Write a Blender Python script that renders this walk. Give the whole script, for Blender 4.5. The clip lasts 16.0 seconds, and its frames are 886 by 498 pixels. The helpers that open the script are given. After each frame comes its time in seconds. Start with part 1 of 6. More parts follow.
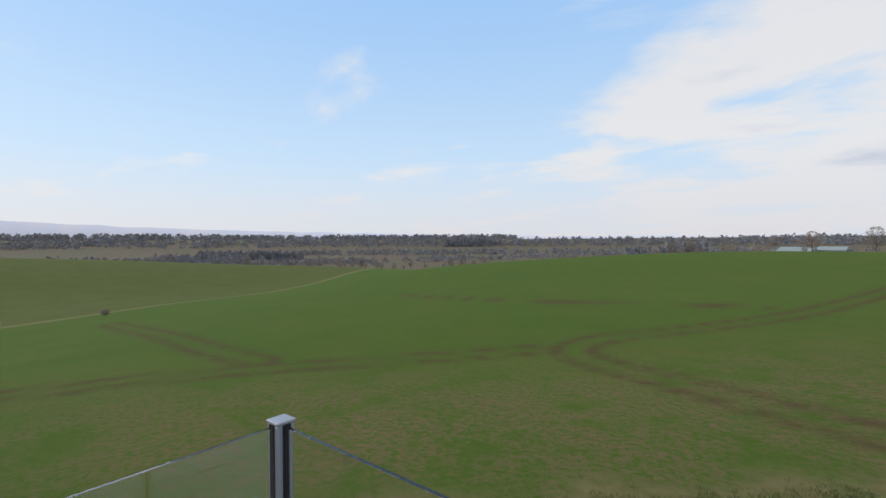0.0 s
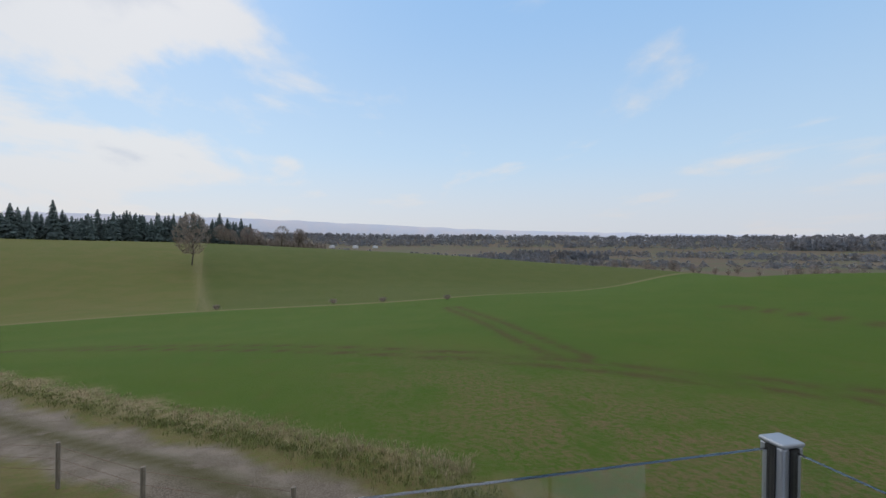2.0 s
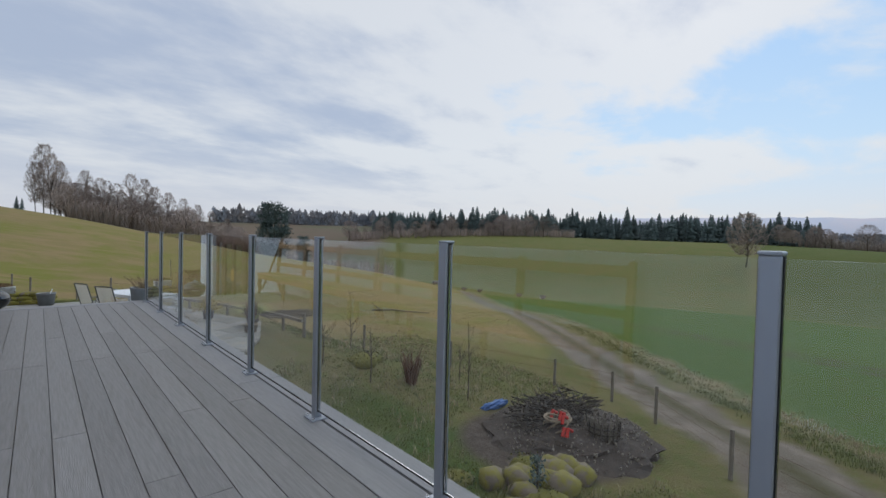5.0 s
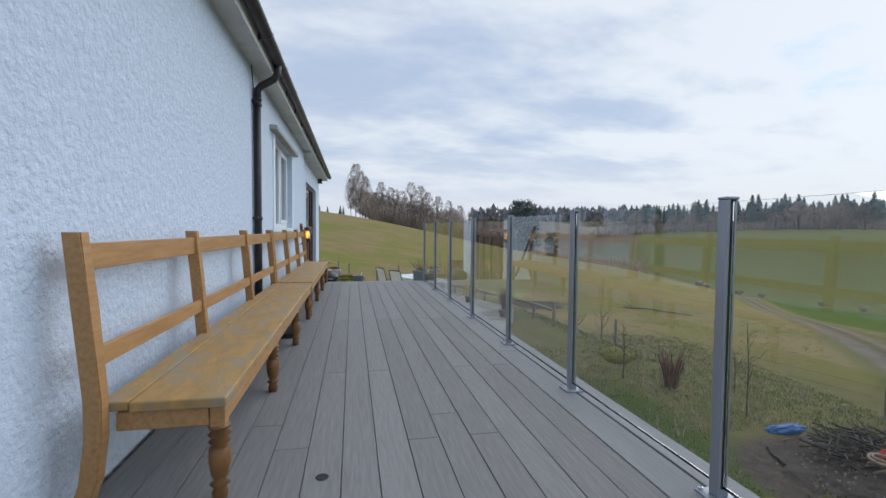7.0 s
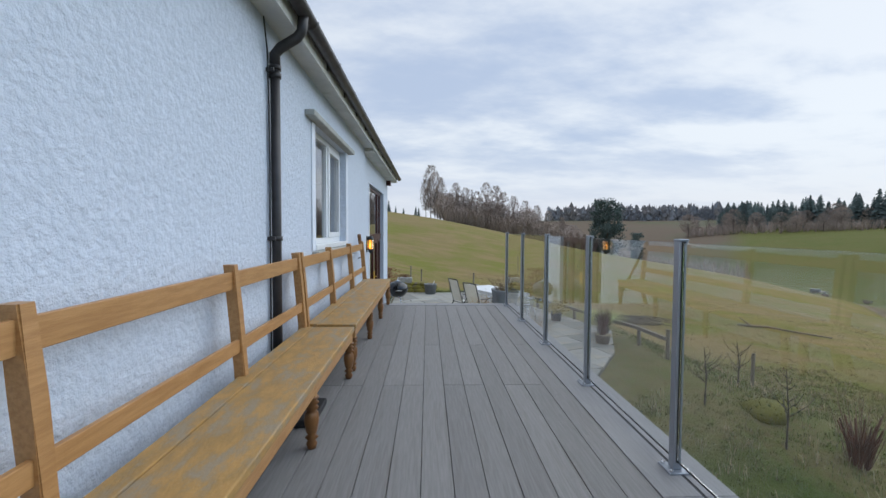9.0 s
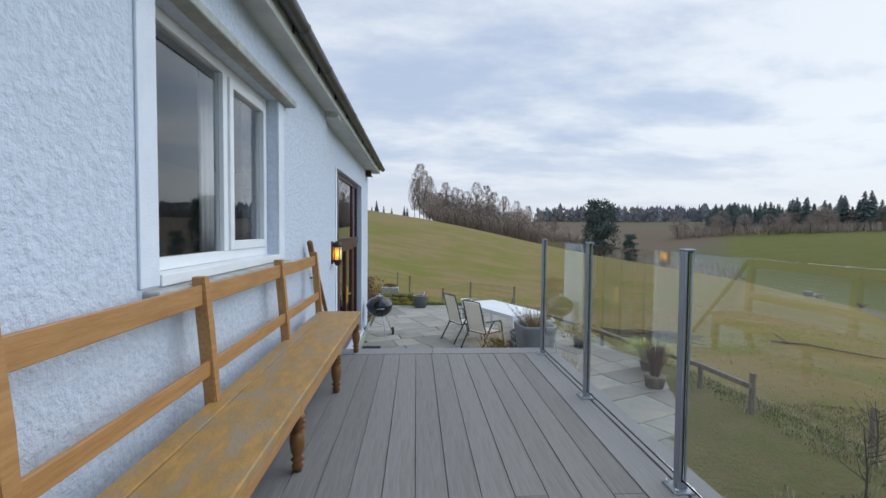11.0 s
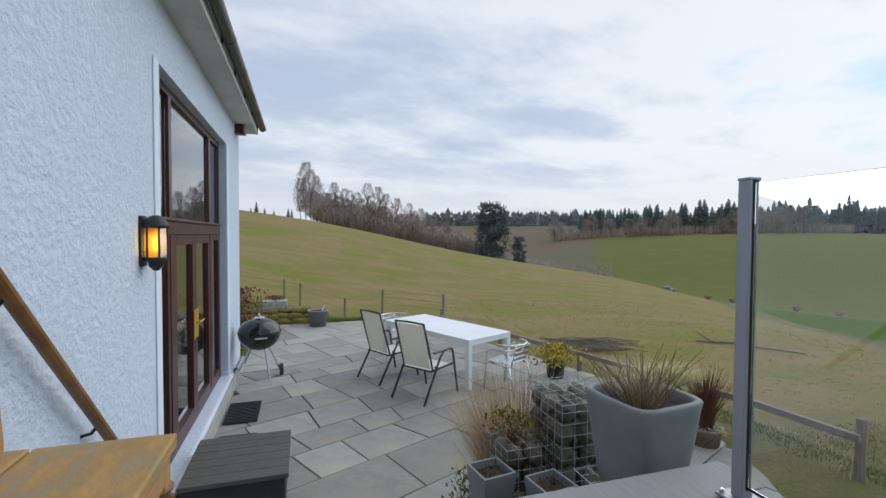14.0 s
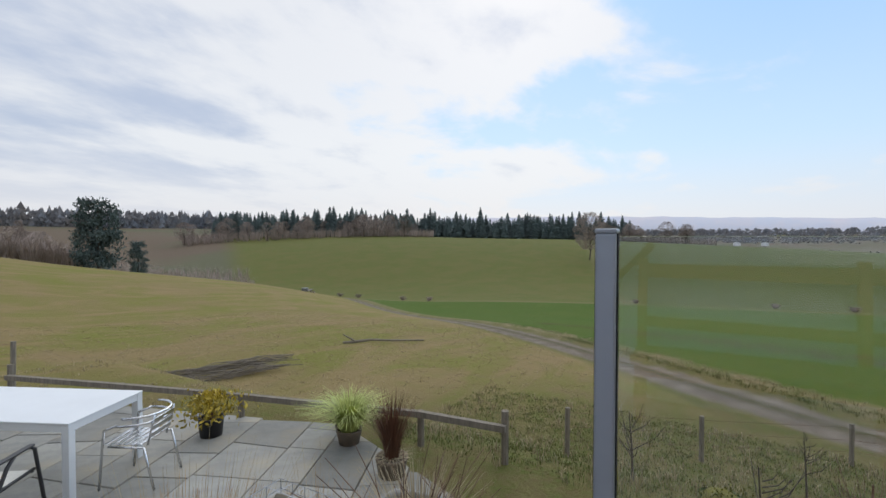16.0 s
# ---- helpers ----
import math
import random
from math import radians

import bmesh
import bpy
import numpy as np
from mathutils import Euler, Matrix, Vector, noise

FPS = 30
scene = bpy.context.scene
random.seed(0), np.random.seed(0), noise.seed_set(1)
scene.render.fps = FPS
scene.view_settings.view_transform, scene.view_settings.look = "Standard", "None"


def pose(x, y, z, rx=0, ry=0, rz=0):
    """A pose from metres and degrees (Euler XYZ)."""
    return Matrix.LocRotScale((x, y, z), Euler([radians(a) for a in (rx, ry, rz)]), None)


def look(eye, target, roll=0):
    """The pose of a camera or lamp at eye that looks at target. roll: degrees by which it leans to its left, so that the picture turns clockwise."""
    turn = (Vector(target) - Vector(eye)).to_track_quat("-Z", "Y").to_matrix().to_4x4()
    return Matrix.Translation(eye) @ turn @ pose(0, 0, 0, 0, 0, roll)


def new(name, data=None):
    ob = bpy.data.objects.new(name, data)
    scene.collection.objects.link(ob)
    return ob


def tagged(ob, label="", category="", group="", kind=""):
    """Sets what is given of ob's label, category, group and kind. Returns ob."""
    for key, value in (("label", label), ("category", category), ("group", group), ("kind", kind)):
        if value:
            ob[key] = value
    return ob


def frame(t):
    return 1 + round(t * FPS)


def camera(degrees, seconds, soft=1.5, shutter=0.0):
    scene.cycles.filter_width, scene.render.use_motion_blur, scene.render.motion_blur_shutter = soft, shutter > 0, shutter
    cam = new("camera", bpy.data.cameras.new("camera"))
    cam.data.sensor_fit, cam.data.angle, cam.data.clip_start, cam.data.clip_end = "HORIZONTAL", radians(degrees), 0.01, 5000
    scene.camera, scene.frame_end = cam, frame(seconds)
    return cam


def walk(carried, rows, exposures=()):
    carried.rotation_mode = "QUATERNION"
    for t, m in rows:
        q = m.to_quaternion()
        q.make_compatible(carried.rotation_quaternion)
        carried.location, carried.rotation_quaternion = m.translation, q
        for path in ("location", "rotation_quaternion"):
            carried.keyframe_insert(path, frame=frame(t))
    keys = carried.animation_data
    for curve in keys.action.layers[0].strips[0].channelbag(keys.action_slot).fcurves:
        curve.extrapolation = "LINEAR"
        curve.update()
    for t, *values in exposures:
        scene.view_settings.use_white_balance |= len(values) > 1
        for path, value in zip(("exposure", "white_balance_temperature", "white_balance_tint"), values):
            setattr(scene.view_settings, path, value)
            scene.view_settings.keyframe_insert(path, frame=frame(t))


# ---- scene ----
cam = camera(88.4, 16.0)
PATH = [
    (0, (1.18, -0.549, 1.82), (2.592, -2.288, 1.795), -0.3),
    (0.5, (1.403, -0.47, 1.791), (2.962, -2.079, 1.767), -0.1),
    (1, (1.603, -0.431, 1.737), (3.399, -1.77, 1.715), 0),
    (1.5, (1.696, -0.377, 1.709), (3.73, -1.315, 1.686), 0.2),
    (2, (1.655, -0.263, 1.725), (3.828, -0.804, 1.7), 0.5),
    (2.5, (1.621, 0.069, 1.724), (3.855, -0.076, 1.699), 1),
    (3, (1.607, 0.197, 1.594), (3.832, 0.464, 1.566), 1.3),
    (3.5, (1.518, 0.269, 1.499), (3.657, 0.931, 1.465), 1.4),
    (4, (1.355, 0.245, 1.428), (3.312, 1.335, 1.382), 1.5),
    (4.5, (1.214, 0.221, 1.334), (2.948, 1.639, 1.281), 1.4),
    (7, (1.1, 0.218, 1.09), (1.537, 2.412, 0.996), 0.5),
    (7.5, (1.146, 0.532, 1.138), (1.366, 2.759, 1.033), 0),
    (8, (1.187, 0.907, 1.195), (1.299, 3.142, 1.09), 0.1),
    (8.5, (1.25, 1.409, 1.242), (1.324, 3.646, 1.144), 0.3),
    (11, (1.217, 4.82, 1.316), (1.348, 7.055, 1.223), 0.5),
    (11.5, (1.157, 5.554, 1.295), (1.323, 7.786, 1.206), 0.7),
    (12, (1.12, 6.281, 1.239), (1.325, 8.51, 1.159), 0.7),
    (12.5, (1.043, 6.878, 1.198), (1.341, 9.097, 1.118), 0.4),
    (13, (0.988, 7.43, 1.113), (1.408, 9.629, 1.038), 0.5),
    (13.5, (0.96, 7.887, 1.047), (1.512, 10.058, 0.981), 0.4),
    (14, (0.965, 8.278, 1.01), (1.63, 10.416, 0.942), 0.3),
    (14.5, (0.977, 8.592, 0.977), (1.753, 10.692, 0.918), 0.3),
    (15, (0.998, 8.861, 0.995), (1.994, 10.867, 0.95), 0.3),
    (15.2, (1.063, 8.989, 1.055), (2.219, 10.907, 1.001), 0.1),
    (15.5, (1.093, 9.165, 1.112), (2.565, 10.853, 1.068), 0),
    (16, (1.336, 9.372, 1.203), (3.288, 10.469, 1.157), 0.1),
]
walk(cam, [(t, look(eye, target, roll)) for t, eye, target, roll in PATH],
     exposures=[(0, -0.18, 6400, 10), (1, -0.3, 6350, 10), (2, -0.36, 6250, 9), (3.5, -0.45, 6150, 8), (4.7, -0.38, 6120, 8), (7, -0.12, 5980, 7),
                (11, -0.08, 6020, 7), (14.5, -0.1, 6180, 8), (16, -0.14, 6300, 9)])

# ---- world and light ----
SUN_AZ, SUN_EL = 70.0, 38.0
wd = bpy.data.worlds.new("World")
scene.world = wd
wd.use_nodes = True
nt = wd.node_tree
nt.nodes.clear()


def wn(kind):
    return nt.nodes.new(kind)


def wmath(op, a, b, clamp=False):
    n = wn("ShaderNodeMath")
    n.operation, n.use_clamp = op, clamp
    for i, v in enumerate((a, b)):
        if isinstance(v, (int, float)):
            n.inputs[i].default_value = v
        else:
            nt.links.new(v, n.inputs[i])
    return n.outputs[0]


def wmix(fac, a, b):
    n = wn("ShaderNodeMix")
    n.data_type = "RGBA"
    for i, v in ((0, fac), (6, a), (7, b)):
        if isinstance(v, (int, float, tuple)):
            n.inputs[i].default_value = v
        else:
            nt.links.new(v, n.inputs[i])
    return n.outputs[2]


def wramp(v, lo, hi):
    n = wn("ShaderNodeMapRange")
    n.interpolation_type = "SMOOTHSTEP"
    n.inputs[1].default_value, n.inputs[2].default_value = lo, hi
    nt.links.new(v, n.inputs[0])
    return n.outputs[0]


sky = wn("ShaderNodeTexSky")
sky.sky_type, sky.sun_disc = "NISHITA", False
sky.sun_elevation, sky.sun_rotation = radians(SUN_EL), radians(SUN_AZ)
sky.air_density, sky.dust_density, sky.ozone_density = 1.1, 1.2, 1.5
tc = wn("ShaderNodeTexCoord")
sep = wn("ShaderNodeSeparateXYZ")
nt.links.new(tc.outputs["Generated"], sep.inputs[0])
up = sep.outputs[2]
# cloud sheets: the direction projected on a plane overhead, so that they flatten to the horizon
inv = wmath("DIVIDE", 1.0, wmath("ADD", wmath("MAXIMUM", up, 0.0), 0.16))
cmb = wn("ShaderNodeCombineXYZ")
nt.links.new(wmath("MULTIPLY", sep.outputs[0], inv), cmb.inputs[0])
nt.links.new(wmath("MULTIPLY", sep.outputs[1], inv), cmb.inputs[1])
n1 = wn("ShaderNodeTexNoise")
n1.inputs["Scale"].default_value, n1.inputs["Detail"].default_value, n1.inputs["Roughness"].default_value = 0.9, 8, 0.55
n1.inputs["Distortion"].default_value = 0.25
streak = wn("ShaderNodeMapping")
streak.inputs["Rotation"].default_value = (0, 0, radians(-35))
streak.inputs["Scale"].default_value = (0.95, 1.35, 1)
nt.links.new(cmb.outputs[0], streak.inputs[0])
nt.links.new(streak.outputs[0], n1.inputs["Vector"])
n2 = wn("ShaderNodeTexNoise")
n2.inputs["Scale"].default_value, n2.inputs["Detail"].default_value, n2.inputs["Roughness"].default_value = 1.5, 9, 0.58
nt.links.new(streak.outputs[0], n2.inputs["Vector"])
# more cloud towards the north end of the deck, open blue over the valley
side = wmath("ADD", wmath("ADD", wmath("ADD", wmath("MULTIPLY", sep.outputs[0], -0.30), wmath("MULTIPLY", sep.outputs[1], 0.20)), wmath("MULTIPLY", wmath("ABSOLUTE", sep.outputs[1], 0.0), 0.12)), 0.185)
dens = wmath("ADD", n1.outputs[0], side)
cover = wramp(dens, 0.45, 0.60)
shade = wramp(wmath("ADD", wmath("MULTIPLY", n2.outputs[0], 0.75), wmath("MULTIPLY", wmath("SUBTRACT", 1.0, wramp(dens, 0.5, 0.95)), 0.30)), 0.26, 0.58)
cloud = wmix(shade, (0.58, 0.63, 0.76, 1), (1.0, 0.975, 0.96, 1))
blue = wmix(wramp(up, 0.02, 0.55), (0.75, 0.94, 1.11, 1), (0.42, 0.70, 1.10, 1))
body = wmix(wmath("MULTIPLY", cover, 0.93), blue, cloud)
final = wmix(wmath("MULTIPLY", wmath("SUBTRACT", 1.0, wramp(up, 0.03, 0.2)), 0.8), body, (0.87, 0.86, 0.91, 1))
mixsky = wn("ShaderNodeMix")
mixsky.data_type = "RGBA"
mixsky.inputs[0].default_value = 0.015
nt.links.new(final, mixsky.inputs[6])
nt.links.new(sky.outputs[0], mixsky.inputs[7])
bg = wn("ShaderNodeBackground")
bg.inputs[1].default_value = 0.90
nt.links.new(mixsky.outputs[2], bg.inputs[0])
wo = wn("ShaderNodeOutputWorld")
nt.links.new(bg.outputs[0], wo.inputs[0])

sl = bpy.data.lights.new("sun", "SUN")
sl.energy, sl.angle, sl.color = 1.5, radians(75), (1.0, 0.985, 0.96)
sun = new("sun", sl)
az = radians(SUN_AZ)
sdir = Vector((math.sin(az) * math.cos(radians(SUN_EL)), math.cos(az) * math.cos(radians(SUN_EL)), math.sin(radians(SUN_EL))))
sun.matrix_world = look(sdir * 50, (0, 0, 0))
scene.view_settings.exposure = 0.0


# ---- materials ----
def material(name, color, color2=None, rough=0.7, metal=0.0, scale=6.0, detail=5, bump=0.0, bscale=60.0, island=0.0,
             stain=None, stain_at=(0.55, 0.7), stain_scale=1.3, stretch=(1, 1, 1), objrand=0.0, spec=0.4, trans=0.0):
    m = bpy.data.materials.new(name)
    m.use_nodes = True
    t = m.node_tree
    b = t.nodes["Principled BSDF"]
    b.inputs["Roughness"].default_value, b.inputs["Metallic"].default_value = rough, metal
    b.inputs["Specular IOR Level"].default_value = spec
    b.inputs["Transmission Weight"].default_value = trans
    co = t.nodes.new("ShaderNodeTexCoord")
    mp = t.nodes.new("ShaderNodeMapping")
    mp.inputs["Scale"].default_value = stretch
    t.links.new(co.outputs["Object"], mp.inputs[0])

    def noise_(s, d=5, r=0.6):
        n = t.nodes.new("ShaderNodeTexNoise")
        n.inputs["Scale"].default_value, n.inputs["Detail"].default_value, n.inputs["Roughness"].default_value = s, d, r
        t.links.new(mp.outputs[0], n.inputs["Vector"])
        return n.outputs[0]

    def ramp_(v, lo, hi):
        n = t.nodes.new("ShaderNodeMapRange")
        n.interpolation_type = "SMOOTHSTEP"
        n.inputs[1].default_value, n.inputs[2].default_value = lo, hi
        t.links.new(v, n.inputs[0])
        return n.outputs[0]

    def mix_(f, a, c, blend="MIX"):
        n = t.nodes.new("ShaderNodeMix")
        n.data_type, n.blend_type = "RGBA", blend
        for i, v in ((0, f), (6, a), (7, c)):
            if isinstance(v, (int, float, tuple)):
                n.inputs[i].default_value = v if not isinstance(v, tuple) else (*v[:3], 1)
            else:
                t.links.new(v, n.inputs[i])
        return n.outputs[2]

    c2 = color2 or tuple(v * 0.8 for v in color)
    col = mix_(ramp_(noise_(scale, detail), 0.3, 0.7), color, c2)
    if stain:
        col = mix_(ramp_(noise_(stain_scale, 7, 0.68), *stain_at), col, stain)
    if objrand:
        oi = t.nodes.new("ShaderNodeObjectInfo")
        v = t.nodes.new("ShaderNodeMapRange")
        v.inputs[3].default_value, v.inputs[4].default_value = 1 - objrand, 1 + objrand
        t.links.new(oi.outputs["Random"], v.inputs[0])
        hs = t.nodes.new("ShaderNodeHueSaturation")
        t.links.new(v.outputs[0], hs.inputs["Value"])
        t.links.new(col, hs.inputs["Color"])
        col = hs.outputs[0]
    if island:
        ge = t.nodes.new("ShaderNodeNewGeometry")
        v = t.nodes.new("ShaderNodeMapRange")
        v.inputs[3].default_value, v.inputs[4].default_value = 1 - island, 1 + island
        t.links.new(ge.outputs["Random Per Island"], v.inputs[0])
        hs = t.nodes.new("ShaderNodeHueSaturation")
        t.links.new(v.outputs[0], hs.inputs["Value"])
        t.links.new(col, hs.inputs["Color"])
        col = hs.outputs[0]
    t.links.new(col, b.inputs["Base Color"])
    if bump:
        bn = t.nodes.new("ShaderNodeBump")
        bn.inputs["Strength"].default_value, bn.inputs["Distance"].default_value = min(bump, 1), 0.01 * max(bump, 1)
        t.links.new(noise_(bscale, 4), bn.inputs["Height"])
        t.links.new(bn.outputs[0], b.inputs["Normal"])
    return m


M = {}
M["harl"] = material("white roughcast", (0.63, 0.68, 0.77), (0.56, 0.61, 0.69), 0.9, scale=22, bump=1.7, bscale=27, stain=(0.50, 0.50, 0.48), stain_at=(0.66, 0.84), stain_scale=1.1)
M["smooth"] = material("smooth white render", (0.76, 0.79, 0.85), (0.70, 0.73, 0.79), 0.85, scale=5, bump=0.3, bscale=90, stain=(0.55, 0.55, 0.52), stain_at=(0.62, 0.85))
M["soffit"] = material("weathered cream paint", (0.62, 0.62, 0.58), (0.52, 0.52, 0.48), 0.7, scale=3, stain=(0.28, 0.29, 0.22), stain_at=(0.58, 0.8), stain_scale=2.5, bump=0.2)
M["concrete"] = material("weathered concrete", (0.46, 0.46, 0.43), (0.36, 0.36, 0.33), 0.9, scale=9, bump=0.5, stain=(0.30, 0.28, 0.22), stain_at=(0.5, 0.75), stain_scale=4)
M["gutter"] = material("dark brown plastic", (0.030, 0.027, 0.027), (0.05, 0.045, 0.045), 0.4, scale=8)
M["upvc"] = material("white plastic", (0.82, 0.83, 0.84), (0.78, 0.79, 0.80), 0.3, scale=3)
M["mahog"] = material("dark mahogany", (0.055, 0.018, 0.016), (0.09, 0.030, 0.026), 0.35, scale=5, stretch=(8, 8, 0.8), bump=0.1, bscale=20)
# room dimness is put into this dark plaster colour
M["room"] = material("room plaster darkened as unlit", (0.16, 0.15, 0.14), (0.12, 0.11, 0.10), 0.9)
M["curtain"] = material("pale curtain cloth", (0.55, 0.55, 0.56), (0.45, 0.45, 0.47), 0.9, scale=4)
M["slate"] = material("dark roof tile", (0.06, 0.06, 0.065), (0.1, 0.09, 0.085), 0.8, scale=4, bump=0.5, bscale=12)
M["deck"] = material("grey composite board", (0.235, 0.225, 0.222), (0.185, 0.178, 0.175), 0.62, scale=9, stretch=(9, 0.5, 9), bump=0.35, bscale=30, objrand=0.10, stain=(0.15, 0.135, 0.125), stain_at=(0.5, 0.8), stain_scale=2.0)
M["deckedge"] = material("grey edging board", (0.265, 0.26, 0.265), (0.22, 0.215, 0.22), 0.6, scale=9, stretch=(9, 0.5, 9), bump=0.2, bscale=30, objrand=0.05)
# near-black for painted shade below deck and step, and for shed doors
M["dark"] = material("dark shade and door fill", (0.04, 0.04, 0.04), (0.05, 0.05, 0.05), 0.9)
M["alu"] = material("satin anodised aluminium", (0.36, 0.38, 0.42), (0.33, 0.35, 0.39), 0.42, metal=0.55, scale=3, stretch=(1, 1, 0.2))
M["steel"] = material("polished steel", (0.70, 0.71, 0.73), (0.62, 0.63, 0.65), 0.22, metal=1.0)
M["rubber"] = material("black rubber", (0.012, 0.012, 0.013), (0.02, 0.02, 0.02), 0.6)
M["pine"] = material("worn varnished pine", (0.46, 0.25, 0.095), (0.35, 0.175, 0.06), 0.4, scale=7, stretch=(8, 0.7, 8), bump=0.15, bscale=25, stain=(0.20, 0.09, 0.03), stain_at=(0.6, 0.8), stain_scale=3)
M["seat"] = material("flaking varnished pine seat", (0.44, 0.255, 0.08), (0.30, 0.185, 0.062), 0.5, scale=9, stretch=(2.4, 0.9, 2.4), bump=0.3, bscale=40, stain=(0.305, 0.245, 0.165), stain_at=(0.46, 0.64), stain_scale=4.5)
M["legwood"] = material("dark turned pine", (0.24, 0.11, 0.035), (0.14, 0.06, 0.02), 0.35, scale=8, bump=0.1)
M["flag"] = material("grey sandstone flag", (0.33, 0.32, 0.285), (0.255, 0.255, 0.24), 0.8, scale=5, bump=0.5, bscale=18, objrand=0.24, stain=(0.39, 0.345, 0.265), stain_at=(0.48, 0.7), stain_scale=1.3)
M["joint"] = material("dark earthy joint", (0.085, 0.08, 0.06), (0.12, 0.11, 0.075), 0.95, scale=9, bump=0.6)
M["stone"] = material("mossy field stone", (0.15, 0.12, 0.09), (0.085, 0.07, 0.055), 0.9, scale=6, bump=0.8, bscale=18, island=0.3, stain=(0.16, 0.14, 0.025), stain_at=(0.41, 0.54), stain_scale=4)
M["cobble"] = material("gabion stone", (0.16, 0.14, 0.10), (0.10, 0.09, 0.07), 0.85, scale=8, bump=0.5, bscale=25, island=0.35)
M["wire"] = material("galvanised wire", (0.46, 0.48, 0.52), (0.36, 0.38, 0.42), 0.45, metal=0.5)
M["planter"] = material("matt grey planter", (0.235, 0.245, 0.25), (0.20, 0.21, 0.215), 0.6, scale=5, bump=0.12, bscale=80)
M["soil"] = material("dark soil", (0.05, 0.035, 0.025), (0.09, 0.07, 0.05), 0.95, scale=30, bump=1.0, bscale=60)
M["whitetab"] = material("white powder coat", (0.80, 0.82, 0.84), (0.76, 0.78, 0.80), 0.35, scale=2)
M["charcoal"] = material("charcoal powder coat", (0.045, 0.045, 0.048), (0.06, 0.06, 0.063), 0.45, metal=0.2)
M["sling"] = material("pale beige mesh cloth", (0.74, 0.72, 0.66), (0.66, 0.64, 0.58), 0.8, scale=40, bump=0.2, bscale=300)
M["enamel"] = material("black enamel", (0.010, 0.011, 0.014), (0.014, 0.015, 0.018), 0.12, spec=0.6)
M["black"] = material("black plastic", (0.018, 0.018, 0.02), (0.026, 0.026, 0.028), 0.5)
M["brass"] = material("yellow brass", (0.70, 0.42, 0.06), (0.6, 0.34, 0.05), 0.35, metal=0.4)
M["greywood"] = material("grey weathered fence wood", (0.27, 0.235, 0.19), (0.18, 0.155, 0.125), 0.9, scale=8, stretch=(3, 3, 0.6), bump=0.6, bscale=30)
M["zinc"] = material("zinc grey tub", (0.24, 0.25, 0.26), (0.19, 0.20, 0.21), 0.5, metal=0.4)
M["terracotta"] = material("pale weathered pot", (0.22, 0.17, 0.12), (0.16, 0.13, 0.10), 0.85, scale=8, bump=0.4)
M["straw"] = material("dry tawny grass", (0.46, 0.28, 0.11), (0.34, 0.19, 0.075), 0.8, island=0.35, scale=3)
M["palegrass"] = material("pale dry grass", (0.42, 0.35, 0.22), (0.33, 0.27, 0.16), 0.8, island=0.3, scale=3)
M["lime"] = material("lime sedge blades", (0.46, 0.50, 0.14), (0.31, 0.37, 0.10), 0.6, island=0.3, scale=3)
M["copper"] = material("copper sedge blades", (0.15, 0.065, 0.035), (0.10, 0.045, 0.025), 0.7, island=0.35, scale=3)
M["stem"] = material("brown dead stems", (0.25, 0.155, 0.10), (0.17, 0.105, 0.075), 0.8, island=0.3, scale=3)
M["yellowleaf"] = material("golden foliage", (0.45, 0.33, 0.035), (0.33, 0.27, 0.03), 0.6, island=0.35, scale=3)
M["greenleaf"] = material("green foliage", (0.07, 0.11, 0.03), (0.05, 0.08, 0.02), 0.7, island=0.4, scale=3)
M["grassblade"] = material("fresh grass blades", (0.18, 0.20, 0.065), (0.14, 0.165, 0.05), 0.8, island=0.35, scale=3)
M["moss"] = material("yellow green moss", (0.17, 0.15, 0.02), (0.11, 0.11, 0.02), 0.95, scale=14, bump=1.0, bscale=60)
M["redleaf"] = material("russet shrub leaves", (0.22, 0.07, 0.035), (0.15, 0.05, 0.03), 0.8, island=0.4, scale=3)
M["conifer"] = material("dark conifer needles", (0.112, 0.15, 0.145), (0.08, 0.115, 0.11), 0.85, island=0.35, objrand=0.3, scale=0.6)
M["bark"] = material("grey brown bark", (0.10, 0.08, 0.065), (0.07, 0.055, 0.045), 0.9, scale=5, objrand=0.2)
# twigs lightened in colour, standing for haze over the far trees
M["twig"] = material("haze-paled winter twigs", (0.35, 0.285, 0.245), (0.27, 0.225, 0.20), 0.9, scale=0.5, island=0.3, objrand=0.25)
# blue grey tint paints distance haze into the far trees
M["farwood"] = material("haze-tinted far woodland", (0.21, 0.235, 0.275), (0.27, 0.25, 0.24), 0.95, scale=0.05, island=0.3)
# hills: air haze put into the pale blue base colour
M["farhill"] = material("distant hills with haze glow", (0.42, 0.44, 0.50), (0.52, 0.46, 0.46), 1.0, scale=0.004, spec=0.0)
M["ash"] = material("grey ash and bark", (0.075, 0.056, 0.044), (0.042, 0.033, 0.027), 0.95, scale=14, bump=1.0, bscale=40, stain=(0.15, 0.14, 0.135), stain_at=(0.6, 0.75), stain_scale=3)
M["char"] = material("charred sticks", (0.035, 0.03, 0.027), (0.09, 0.07, 0.05), 0.9, island=0.4)
M["rope"] = material("pale rope", (0.34, 0.28, 0.20), (0.25, 0.20, 0.14), 0.85, scale=40)
M["red"] = material("red plastic", (0.55, 0.03, 0.02), (0.45, 0.03, 0.02), 0.5)
M["bluetarp"] = material("blue sheet", (0.06, 0.16, 0.42), (0.04, 0.11, 0.32), 0.5)
M["shed"] = material("grey farm sheeting", (0.30, 0.36, 0.36), (0.24, 0.29, 0.29), 0.7)
